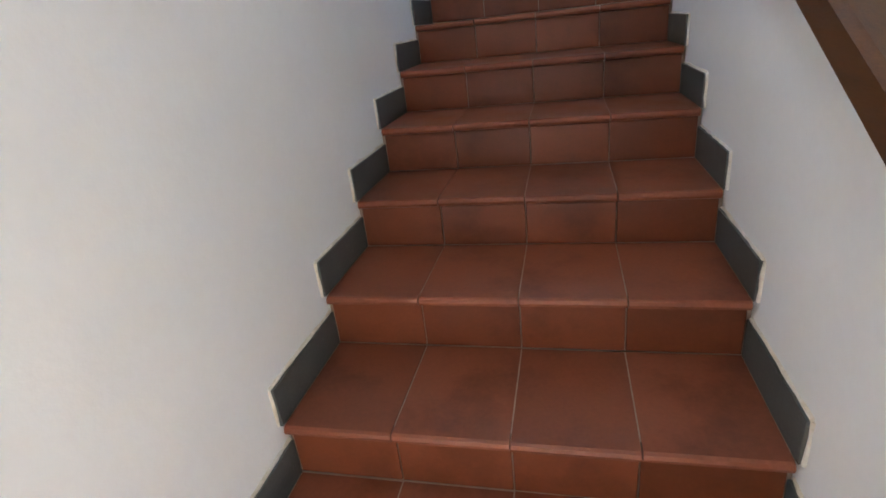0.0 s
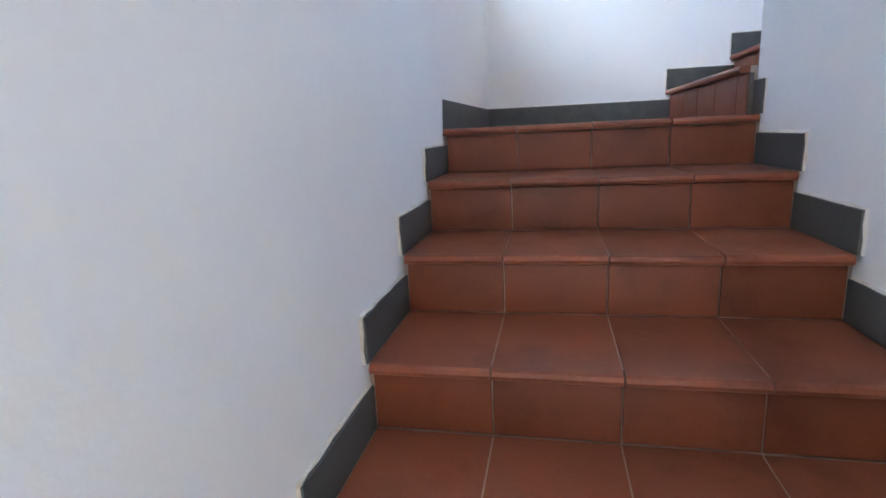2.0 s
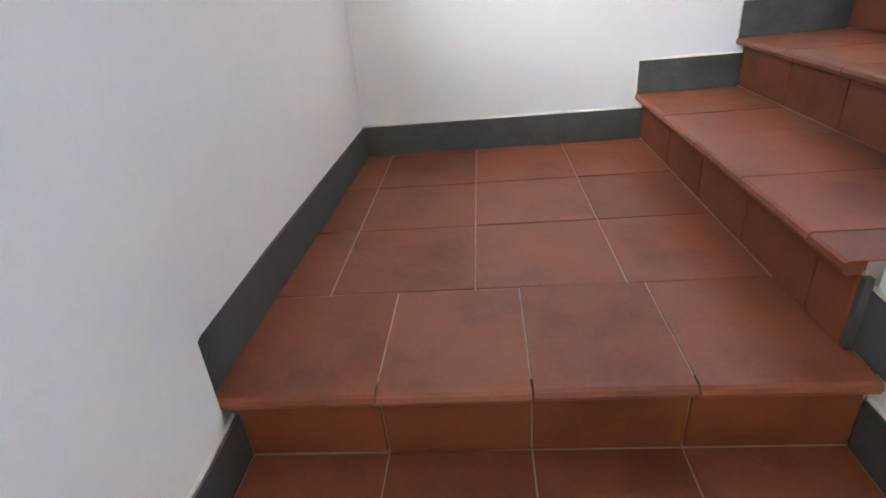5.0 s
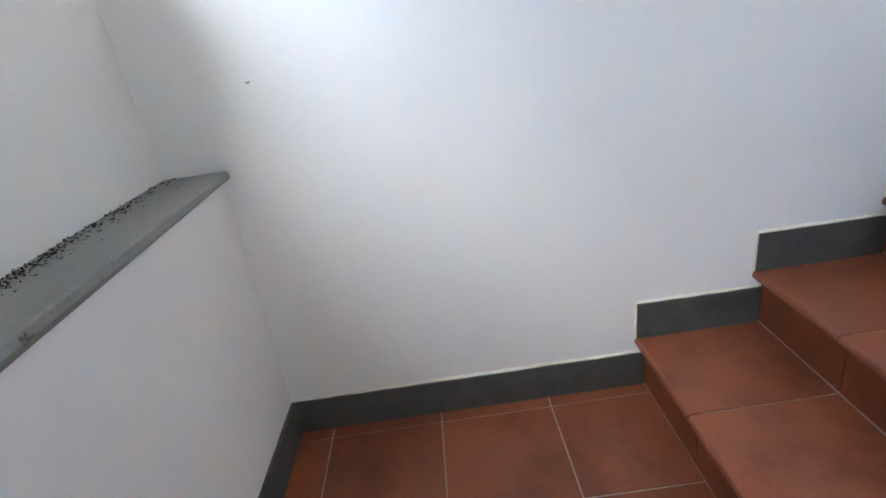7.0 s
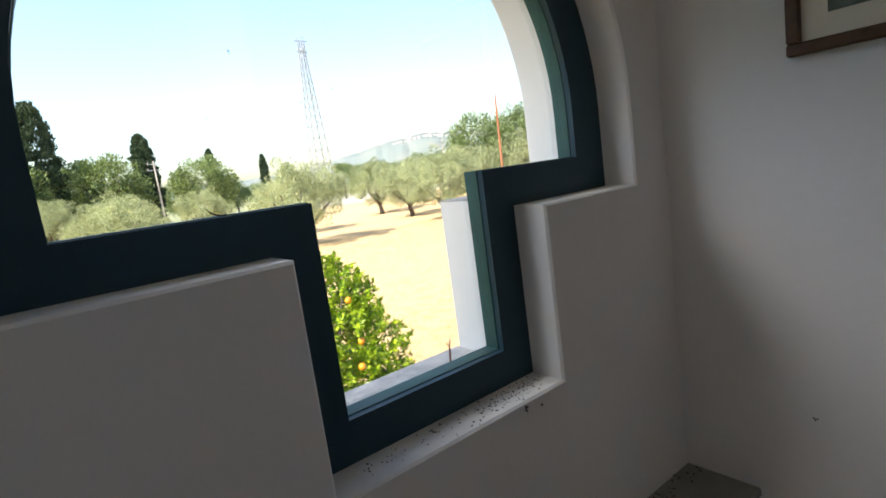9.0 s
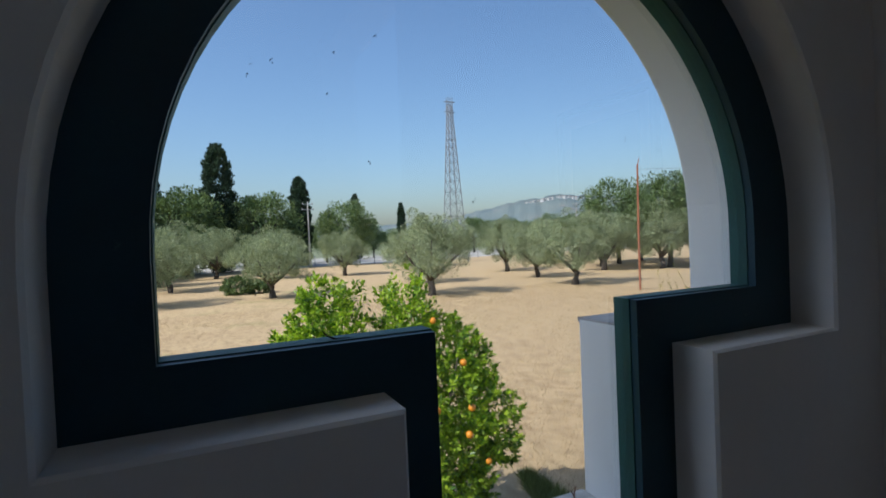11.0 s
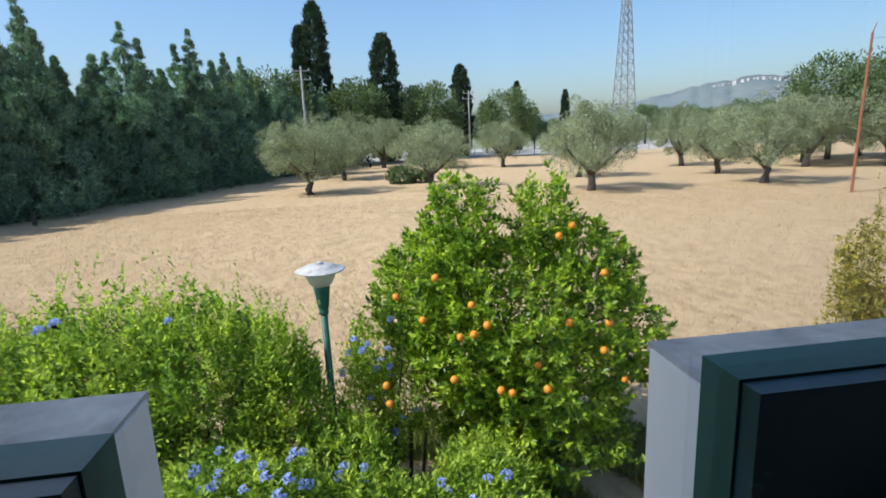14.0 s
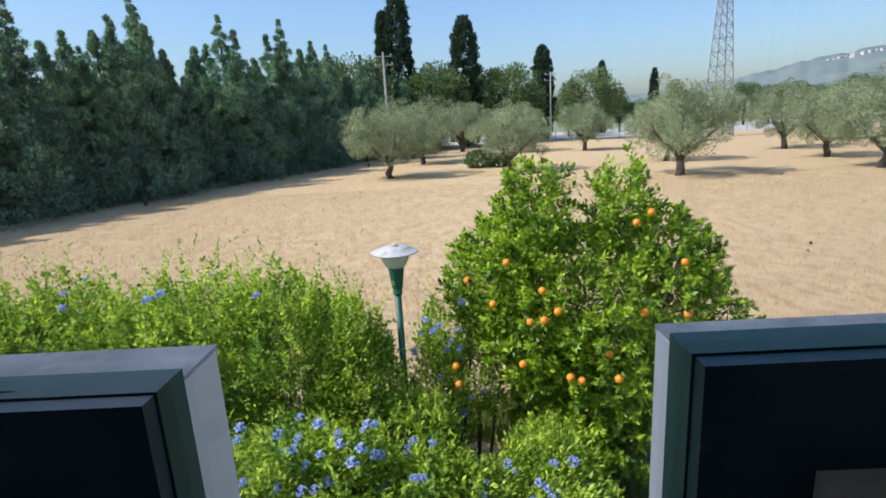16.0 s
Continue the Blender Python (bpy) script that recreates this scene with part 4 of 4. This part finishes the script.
for seed, bearing, away, tall, wide, spires in ((41, -4.6, 85, 23.4, 2.9, 2), (42, 2.1, 90, 19.8, 2.7, 1), (43, 10.0, 100, 15.8, 2.0, 1), (44, 15.8, 120, 14.2, 1.1, 1), (45, 20.7, 130, 12.6, 0.95, 1)):
    cypress_tree(seed, tall, wide, "tall narrow dark cypress rising above the olive grove", spires).matrix_world = Matrix.Translation(at_bearing(bearing, away))

kinds = [broad_tree(51, 9.5, 4.2, "round-headed green tree behind the olive grove"), broad_tree(52, 8.5, 3.6, "small rounded green tree behind the olive grove"), broad_tree(53, 9.0, 4.6, "spreading green tree behind the olive grove", 0.12)]
spots = []
for bearing, away, s in ((15.0, 92, 1.22), (-1.0, 84, 1.5), (6.3, 92, 1.42), (43.6, 66, 1.05), (48.5, 60, 1.1), (-9.5, 80, 1.45), (-12.5, 82, 1.5), (23.0, 120, 0.95), (4.4, 100, 1.4), (12.6, 110, 0.9), (17.6, 125, 0.85),
                         (28.5, 135, 0.95), (30.5, 140, 0.9), (32.5, 130, 0.95), (34.5, 138, 0.85), (36.8, 128, 0.9), (39.0, 135, 0.95), (41.2, 125, 0.95), (46.0, 120, 1.1), (51.0, 70, 1.1), (54, 66, 1.2), (58, 75, 1.2), (0.5, 110, 1.6), (8.2, 112, 1.0), (19.5, 160, 0.8), (21.6, 165, 0.8), (24.8, 150, 0.8)):
    x, y, _ = at_bearing(bearing, away)
    spots.append((x, y, s, bearing * 53))
plant(kinds, spots)


# ---- masts, poles, fence ----
def lattice_tower():
    tower = thing("pylon", at_bearing(26.4, 85), "tall grey steel lattice pylon beyond the olive trees", "pylon")
    H, W0, W1 = 26.6, 1.55, 0.42

    def half(z):
        return W0 + (W1 - W0) * min(1.0, z / 23.0)
    for sx, sy in ((-1, -1), (1, -1), (1, 1), (-1, 1)):
        part("leg", tube(bmesh.new(), [(sx * half(0), sy * half(0), 0), (sx * W1, sy * W1, 23.0), (sx * W1 * 0.8, sy * W1 * 0.8, H)], [0.085, 0.07, 0.05], 5), M["steel"], tower)
    levels = [0.0]
    while levels[-1] < 25.4:
        levels.append(levels[-1] + 2.7 * max(0.42, half(levels[-1]) / W0))
    for z0, z1 in zip(levels, levels[1:]):
        a, b = half(z0), half(z1)
        bm = bmesh.new()
        for p, q in ((((-a, -a)), ((b, -b))), ((a, -a), (-b, -b)), ((a, -a), (b, b)), ((a, a), (b, -b)), ((a, a), (-b, b)), ((-a, a), (b, b)), ((-a, a), (-b, -b)), ((-a, -a), (-b, b))):
            tube(bm, [(*p, z0), (*q, z1)], [0.042, 0.042], 4)
        for p, q in (((-b, -b), (b, -b)), ((b, -b), (b, b)), ((b, b), (-b, b)), ((-b, b), (-b, -b))):
            tube(bm, [(*p, z1), (*q, z1)], [0.035, 0.035], 4)
        part("brace", bm, M["steel"], tower)
    for z in (24.2, 25.8):
        part("crossarm", boxed(-0.08, 0.08, -1.0, 1.0, z, z + 0.12), M["steel"], tower)
    return tower


lattice_tower()


def utility_pole(place, tall, label):
    p = thing("utility_pole", place, label, "utility pole", "overhead line")
    part("pole", tube(bmesh.new(), [(0, 0, -0.3), (0, 0, tall)], [0.17, 0.10], 8), M["concrete"], p)
    for z, w in ((tall - 0.5, 0.9), (tall - 1.4, 1.0)):
        part("crossarm", boxed(-0.06, 0.06, -w, w, z, z + 0.12), M["steel"], p)
        for s in (-0.9, 0.9):
            part("insulator", tube(bmesh.new(), [(0, s * w, z + 0.1), (0, s * w, z + 0.35)], [0.06, 0.05], 6), M["lamp_white"], p)


utility_pole(at_bearing(-6.2, 60), 11.7, "grey concrete utility pole with crossarms before the conifers")
utility_pole(at_bearing(10.8, 90), 11.0, "grey concrete utility pole beside a distant cypress")
utility_pole(at_bearing(39.5, 110), 10.0, "grey concrete utility pole far beyond the olive grove")
pole = thing("rusty_pole", (-25.6, 26.8, GROUND), "thin rust-brown steel pole standing in the dry field", "pole")
part("post", tube(bmesh.new(), [(0, 0, -0.2), (0.0, 0.03, 4.0), (0.02, 0.1, 8.3)], [0.075, 0.07, 0.06], 8), M["rusty"], pole)
part("cap", tube(bmesh.new(), [(0.02, 0.1, 8.25), (0.02, 0.28, 8.75)], [0.03, 0.02], 6), M["rusty"], pole)
part("wire", tube(bmesh.new(), [(0.02, 0.1, 8.0), (6.0, 9.0, 7.6), (13.0, 20.0, 8.6)], [0.012, 0.012, 0.012], 5), M["steel"], pole, "thin sagging wire")
fence = thing("fence", (-88.7, 22.0, GROUND), "low wire fence with pale posts at the field edge", "fence")
for k in range(17):
    part("post", boxed(-0.06, 0.06, -14 + 2.6 * k - 0.06, -14 + 2.6 * k + 0.06, -0.2, 1.9), M["concrete"], fence)
for z in (0.5, 1.1, 1.75):
    part("wire", boxed(-0.012, 0.012, -14, 27.6, z, z + 0.025), M["steel"], fence)


# ---- garden below the window ----
def garden_lamp():
    lamp = thing("garden_lamp", (-5.16, 0.14, GROUND), "green garden lamp post with a weathered white disc hat", "lamp")
    part("post", tube(bmesh.new(), [(0, 0, -0.1), (0, 0, 2.35)], [0.042, 0.034], 14), M["post"], lamp, "", True)
    part("collar", lathe(bmesh.new(), [(0.036, 2.33), (0.05, 2.345), (0.05, 2.37), (0.042, 2.38), (0.058, 2.42), (0.075, 2.58), (0.082, 2.60), (0.082, 2.625), (0.0, 2.63)], 20), M["post"], lamp, "green fluted collar", True)
    part("base", lathe(bmesh.new(), [(0.0, 0.0), (0.11, 0.0), (0.11, 0.03), (0.06, 0.10), (0.044, 0.22)], 20), M["post"], lamp)
    part("cup", lathe(bmesh.new(), [(0.0, 2.628), (0.078, 2.63), (0.112, 2.66), (0.148, 2.74), (0.158, 2.785), (0.0, 2.79)], 28), M["lamp_cup"], lamp, "milky plastic lantern cup", True)
    part("shade", lathe(bmesh.new(), [(0.0, 2.788), (0.235, 2.788), (0.245, 2.796), (0.238, 2.802), (0.225, 2.806), (0.15, 2.830), (0.145, 2.838), (0.08, 2.852), (0.0, 2.856)], 32), M["lamp_white"], lamp, "wide white disc hat with worn edge", True)
    part("finial", lathe(bmesh.new(), [(0.034, 2.852), (0.034, 2.872), (0.018, 2.884), (0.0, 2.888)], 14), M["lamp_white"], lamp)
    return lamp


garden_lamp()


def orange_tree():
    tx, ty = -5.75, 2.27
    tree = thing("orange_tree", (tx, ty, GROUND), "bushy orange tree with glossy leaves and ripe fruit", "tree")
    rng, r2 = np.random.default_rng(71), random.Random(71)
    bm = bmesh.new()
    tube(bm, [(0, 0, -0.1), (0.02, 0.02, 0.5), (0, 0.04, 1.0)], [0.10, 0.08, 0.07], 10)
    for k in range(9):
        a, reach = k * 0.7 + 0.2, r2.uniform(0.6, 1.2)
        tube(bm, twisted([(0, 0.03, 0.7), (math.cos(a) * reach * 0.4, math.sin(a) * reach * 0.4, 1.3), (math.cos(a) * reach * 0.8, math.sin(a) * reach * 0.8, r2.uniform(1.7, 2.2)), (math.cos(a) * reach, math.sin(a) * reach, r2.uniform(2.2, 2.7))], r2, 0.05), [0.05, 0.035, 0.022, 0.008], 6)
    part("trunk", bm, M["bark"], tree, "", True)
    # lumpy crown: broad in the middle, two lobes at the top, hollow below on one side
    lobes = [((0.0, 0.0, 1.90), (1.30, 1.42, 0.95)), ((0.0, -0.98, 2.25), (0.85, 0.72, 0.72)), ((0.0, 1.02, 1.70), (0.90, 0.74, 0.78)), ((0.0, -0.58, 3.02), (0.55, 0.46, 0.64)), ((0.0, 0.33, 3.05), (0.50, 0.40, 0.56)),
             ((0.1, -0.78, 2.65), (0.70, 0.55, 0.52)), ((0.0, 0.78, 2.45), (0.72, 0.62, 0.60)), ((0.25, -0.15, 0.95), (0.90, 0.85, 0.62)), ((0.65, 0.15, 1.55), (0.70, 0.95, 0.70)), ((0.45, -0.65, 1.85), (0.70, 0.62, 0.62)), ((0.50, 0.20, 0.80), (0.85, 1.00, 0.52))]
    skin, ways, inner = [], [], []
    for (cx, cy, cz), rad in lobes:
        n = int(330 * (rad[0] * rad[1] + rad[1] * rad[2] + rad[0] * rad[2]) / 3)
        u = unit_ball(rng, n)
        swell = 1.0 + 0.10 * np.sin(u[:, :1] * 7 + cy * 5) * np.cos(u[:, 1:2] * 6 + cz * 4)
        skin.append(u * swell * rng.uniform(0.86, 1.05, (n, 1)) * rad + (cx, cy, cz))
        ways.append(u * (0.8, 0.8, 0.6) + (0, 0, 0.45) + 0.35 * rng.normal(size=u.shape))
        inner.append(unit_ball(rng, n // 2) * rng.uniform(0.35, 0.8, (n // 2, 1)) * rad + (cx, cy, cz))
    tips, axes, fill = np.concatenate(skin), np.concatenate(ways), np.concatenate(inner)
    buried = np.zeros(len(tips), bool)
    for (cx, cy, cz), rad in lobes:
        buried |= (((tips - (cx, cy, cz)) / rad) ** 2).sum(1) < 0.62
    keep = ~buried & (tips[:, 2] > 0.40)
    tips, axes, fill = tips[keep], axes[keep], fill[fill[:, 2] > 0.5]
    c, w, face = shoots(rng, tips, axes, 30, 0.20)
    c2, w2 = clumps_to_leaves(rng, fill, rng.uniform(0.12, 0.22, len(fill)), 22, np.array((0, 0, 1.2)), 0.1)
    c, w, face = np.concatenate([c, c2]), np.concatenate([w, w2]), np.concatenate([face, outward(c2, (0, 0, 1.3))])
    leaf_part("crown", leaf_mesh("crown", c, w, rng.uniform(0.060, 0.098, len(c)), rng.uniform(0.028, 0.042, len(c)), M["orange_leaf"], 72, 0.18, face), tree)
    # fruit hangs at the surface of the crown, most of it on the side of the house
    fruit_mesh = mesh_of(lathe(bmesh.new(), [(0.0, -0.038), (0.018, -0.034), (0.031, -0.022), (0.038, 0.0), (0.031, 0.022), (0.018, 0.034), (0.006, 0.036)], 14), "fruit", M["fruit"], True)
    for fy, fz in ((0.51, 3.05), (0.36, 2.95), (0.82, 2.54), (-0.69, 2.42), (-0.55, 2.22), (-1.16, 2.26), (-0.84, 2.17), (-1.01, 2.67), (-1.4, 2.46), (0.26, 2.19), (0.68, 2.15), (0.6, 1.89), (-0.12, 1.87), (-0.91, 1.74), (-0.48, 1.64), (-0.37, 1.6), (-0.05, 1.65), (-1.54, 1.45), (-0.96, 0.62), (-0.96, 0.45), (0.84, 1.54), (-1.56, 1.65), (-0.69, 2.15)):
        near = tips[((tips[:, 1] - fy) ** 2 + (tips[:, 2] - fz) ** 2) < 0.16 ** 2]
        x = float(near[:, 0].max()) if len(near) else 0.9
        f = new("fruit", fruit_mesh)
        f.parent = tree
        f.matrix_basis = pose(x + 0.02, fy, fz, r2.uniform(-20, 20), r2.uniform(-20, 20), 0) @ Matrix.Scale(r2.uniform(0.95, 1.15), 4)
    return tree


orange_tree()


def flower_mesh(seed):
    """A round head of five-petalled flowers."""
    rng = np.random.default_rng(seed)
    n = 12
    heads = unit_ball(rng, n) * 0.032
    heads[:, 2] = np.abs(heads[:, 2])
    c = np.repeat(heads, 5, 0)
    axis = np.repeat(heads / np.linalg.norm(heads, axis=1, keepdims=True), 5, 0)
    ref = np.cross(axis, (0.3, 0.5, 0.8))
    ref /= np.linalg.norm(ref, axis=1, keepdims=True)
    other = np.cross(axis, ref)
    a = np.tile(np.arange(5) * 2 * np.pi / 5, n)[:, None] + rng.uniform(0, 1, (n * 5, 1)) * 0.2
    return leaf_mesh("flower_head", c, ref * np.cos(a) + other * np.sin(a) + axis * 0.25, 0.018, 0.016, M["flower"], seed, 0.1)


flower_heads = [flower_mesh(k) for k in range(4)]


def shrub(name, place, label, category, lobes, per_area, leaf, material, seed, sprigs=0, flowers=0, flower_side=0.3):
    """A loose bush: clumps over overlapping lobes, thin sprigs above, flower heads on its near side."""
    rng = np.random.default_rng(seed)
    bush = thing(name, place, label, category)
    bm = bmesh.new()
    cl = []
    for (cx, cy, cz), rad in lobes:
        n = int(per_area * (rad[0] * rad[1] + rad[1] * rad[2] + rad[0] * rad[2]))
        cl.append(unit_ball(rng, n) * rng.uniform(0.72, 1.03, (n, 1)) * rad + (cx, cy, cz))
        tube(bm, [(cx * 0.8, cy, -0.1), (cx * 0.9, cy + 0.05, cz * 0.5), (cx, cy, cz)], [0.03, 0.022, 0.008], 6)
        tube(bm, [(cx * 0.8 + 0.15, cy + 0.1, -0.1), (cx + 0.2, cy + 0.2, cz * 0.6), (cx + 0.2, cy + 0.3, cz)], [0.022, 0.016, 0.006], 6)
    part("stems", bm, M["bark"], bush)
    clumps = np.concatenate(cl)
    clumps = clumps[clumps[:, 2] > 0.05]
    mid = np.mean(clumps, 0) * (1, 0, 0.5)
    c, w, face = shoots(rng, clumps, outward(clumps * (1, 0.25, 1), mid, 0.5) + 0.45 * rng.normal(size=clumps.shape), 30, 0.20)
    deep = (clumps - mid * (1, 0, 1)) * (0.80, 1, 0.86) + mid * (1, 0, 1)
    c2, w2 = clumps_to_leaves(rng, deep, rng.uniform(0.12, 0.24, len(deep)), 26, np.array((0, 0, 0.8)), 0.4)
    c, w, face = np.concatenate([c, c2]), np.concatenate([w, w2]), np.concatenate([face, outward(c2 * (1, 0.25, 1), mid)])
    if sprigs:
        top = clumps[np.argsort(-(clumps[:, 2] + rng.uniform(0, 0.9, len(clumps))))][:sprigs]
        bits = 26
        t = np.tile(np.linspace(0, 1, bits), len(top))[:, None]
        lean = np.repeat(rng.normal(size=(len(top), 3)) * (0.45, 0.45, 0.1) + (0, 0, 1), bits, 0)
        lengths = np.repeat(rng.uniform(0.15, 0.48, (len(top), 1)), bits, 0)
        c = np.concatenate([c, np.repeat(top, bits, 0) + lean * lengths * t + (0, 0, 0) - np.array((0, 0, 0.12)) * (lean[:, :1] ** 2 + lean[:, 1:2] ** 2) * t])
        w = np.concatenate([w, rng.normal(size=(len(top) * bits, 3)) * 0.8 + (0, 0, 0.55)])
        face = np.concatenate([face, np.tile((0.3, 0.0, 1.0), (len(top) * bits, 1))])
    small = np.where(np.arange(len(c)) < len(clumps) * 56, 1.0, 0.6)
    leaf_part("foliage", leaf_mesh("foliage", c, w, small * rng.uniform(leaf * 0.7, leaf * 1.35, len(c)), small * rng.uniform(leaf * 0.34, leaf * 0.5, len(c)), M[material], seed, 0.2, face), bush)
    if flowers:
        order = clumps[rng.permutation(len(clumps))]
        near = order[(order[:, 0] > flower_side) | ((order[:, 2] > 2.3) & (np.arange(len(order)) % 4 == 0))][:flowers]
        for k, p in enumerate(near):
            way = Vector((0.5, 0.0, 0.6)).normalized()
            f = new("flower_head", flower_heads[k % 4])
            f.parent = bush
            s = rng.uniform(0.95, 1.5)
            f.matrix_basis = Matrix.Translation(Vector(p) + way * rng.uniform(0.14, 0.24)) @ Matrix.Diagonal((s, s, s, 1))
    return bush


hedge_lobes = []
for k in range(6):
    y = -4.72 + 0.72 * k
    hedge_lobes.append(((-0.5 + 0.1 * math.sin(k * 2.0), y, 1.55 + 0.10 * math.sin(k * 1.7)), (0.95, 0.78, 1.18 + 0.08 * math.cos(k * 2.9))))
    hedge_lobes.append(((0.75 + 0.12 * math.cos(k * 1.3), y + 0.3, 0.90 + 0.08 * math.sin(k)), (0.85, 0.70, 0.85)))
shrub("plumbago_hedge", (-4.55, 0.0, GROUND), "sprawling green plumbago hedge with pale blue flower heads", "hedge", hedge_lobes, 200, 0.060, "hedge_leaf", 81, 150, 130, 0.4)
shrub("plumbago_bush", (-4.2, 0.75, GROUND), "loose plumbago bush with clustered pale blue flowers", "bush",
      [((0.35, -0.35, 0.62), (0.75, 0.65, 0.72)), ((0.2, 0.45, 0.45), (0.65, 0.6, 0.55)), ((-0.4, -0.5, 0.85), (0.55, 0.45, 0.75)), ((0.7, 0.2, 0.35), (0.5, 0.6, 0.45)), ((-0.80, -1.10, 1.45), (0.55, 0.46, 1.00)), ((0.3, -1.1, 0.9), (0.7, 0.55, 0.75)),
       ((0.45, 0.85, 0.42), (0.6, 0.6, 0.5)), ((-0.3, 0.8, 0.6), (0.5, 0.5, 0.6))], 230, 0.060, "hedge_leaf", 82, 50, 150, -0.1)
shrub("flowering_bush", (-5.4, 0.95, GROUND), "bright green bush with pale blue flowers beside the orange tree", "bush", [((0.0, -0.05, 1.35), (0.36, 0.42, 0.46)), ((0.0, -0.35, 1.80), (0.34, 0.32, 0.45)), ((0.1, -0.45, 1.0), (0.32, 0.36, 0.65))], 170, 0.05, "hedge_leaf", 83, 14, 24, 0.0)
shrub("yellow_flowering_bush", at_bearing(51.5, 8.8), "rounded bush with yellowing leaves at the field edge", "bush", [((0, 0, 2.05), (1.05, 1.05, 1.0)), ((0.2, 0.6, 1.4), (1.0, 1.0, 1.0)), ((-0.2, -0.2, 1.1), (1.0, 0.85, 1.0))], 100, 0.06, "yellow_leaf", 84, 30)
shrub("reddish_bush", (-4.9, -5.3, GROUND), "bush with reddish brown leaves beside the hedge", "bush", [((0, 0, 1.65), (0.85, 0.85, 1.05)), ((0.3, -0.9, 1.3), (0.9, 0.9, 1.0)), ((0.5, 0.2, 0.9), (0.8, 0.8, 0.8))], 130, 0.055, "rust_leaf", 85, 60)

shrub("low_green_bush", (-47.0, 3.6, GROUND), "low green bush growing under an olive tree", "bush", [((0, 0, 0.7), (1.5, 1.6, 0.9)), ((0.3, 1.4, 0.5), (1.1, 1.1, 0.7))], 30, 0.16, "wood_leaf", 86)
stump = thing("old_post_stump", (-32.6, -18.4, GROUND), "short weathered post stump in the dry field", "stump")
part("stump", tube(bmesh.new(), [(0, 0, -0.1), (0.02, 0, 0.35), (0.03, 0.03, 0.62)], [0.14, 0.12, 0.09], 8), M["bark"], stump)

# grass: a green patch below the window, dry tufts in the field
grass_rng = np.random.default_rng(91)


def grass_patch(name, n, xs, ys, size, material, label):
    c = np.stack([grass_rng.uniform(*xs, n), grass_rng.uniform(*ys, n), np.full(n, GROUND - 0.01)], 1)
    keep = np.array([noise.noise((x * 0.8, y * 0.8, 3.0)) > -0.35 for x, y, _ in c])
    c = c[keep]
    w = grass_rng.normal(size=c.shape) * 0.45 + (0, 0, 1)
    ob = new(name, leaf_mesh(name, c, w, grass_rng.uniform(size * 0.5, size * 1.4, len(c)), size * 0.07, material, 9))
    return tagged(ob, label, "grass", kind="stuff")


grass_patch("grass", 120000, (-7.0, -1.2), (0.2, 5.2), 0.17, M["grass"], "rough green grass under the orange tree")
M["straw"] = leaf_material("dry_straw", (0.26, 0.18, 0.09), (0.66, 0.50, 0.28), (1, 0.9, 0.6), 0.2, 0.8)
grass_patch("dry_stubble", 120000, (-34.0, -5.5), (-18.0, 28.0), 0.13, M["straw"], "short dry mown stubble")
grass_patch("dry_stubble", 30000, (-14.0, -5.5), (-8.0, 12.0), 0.07, M["straw"], "short dry mown stubble")
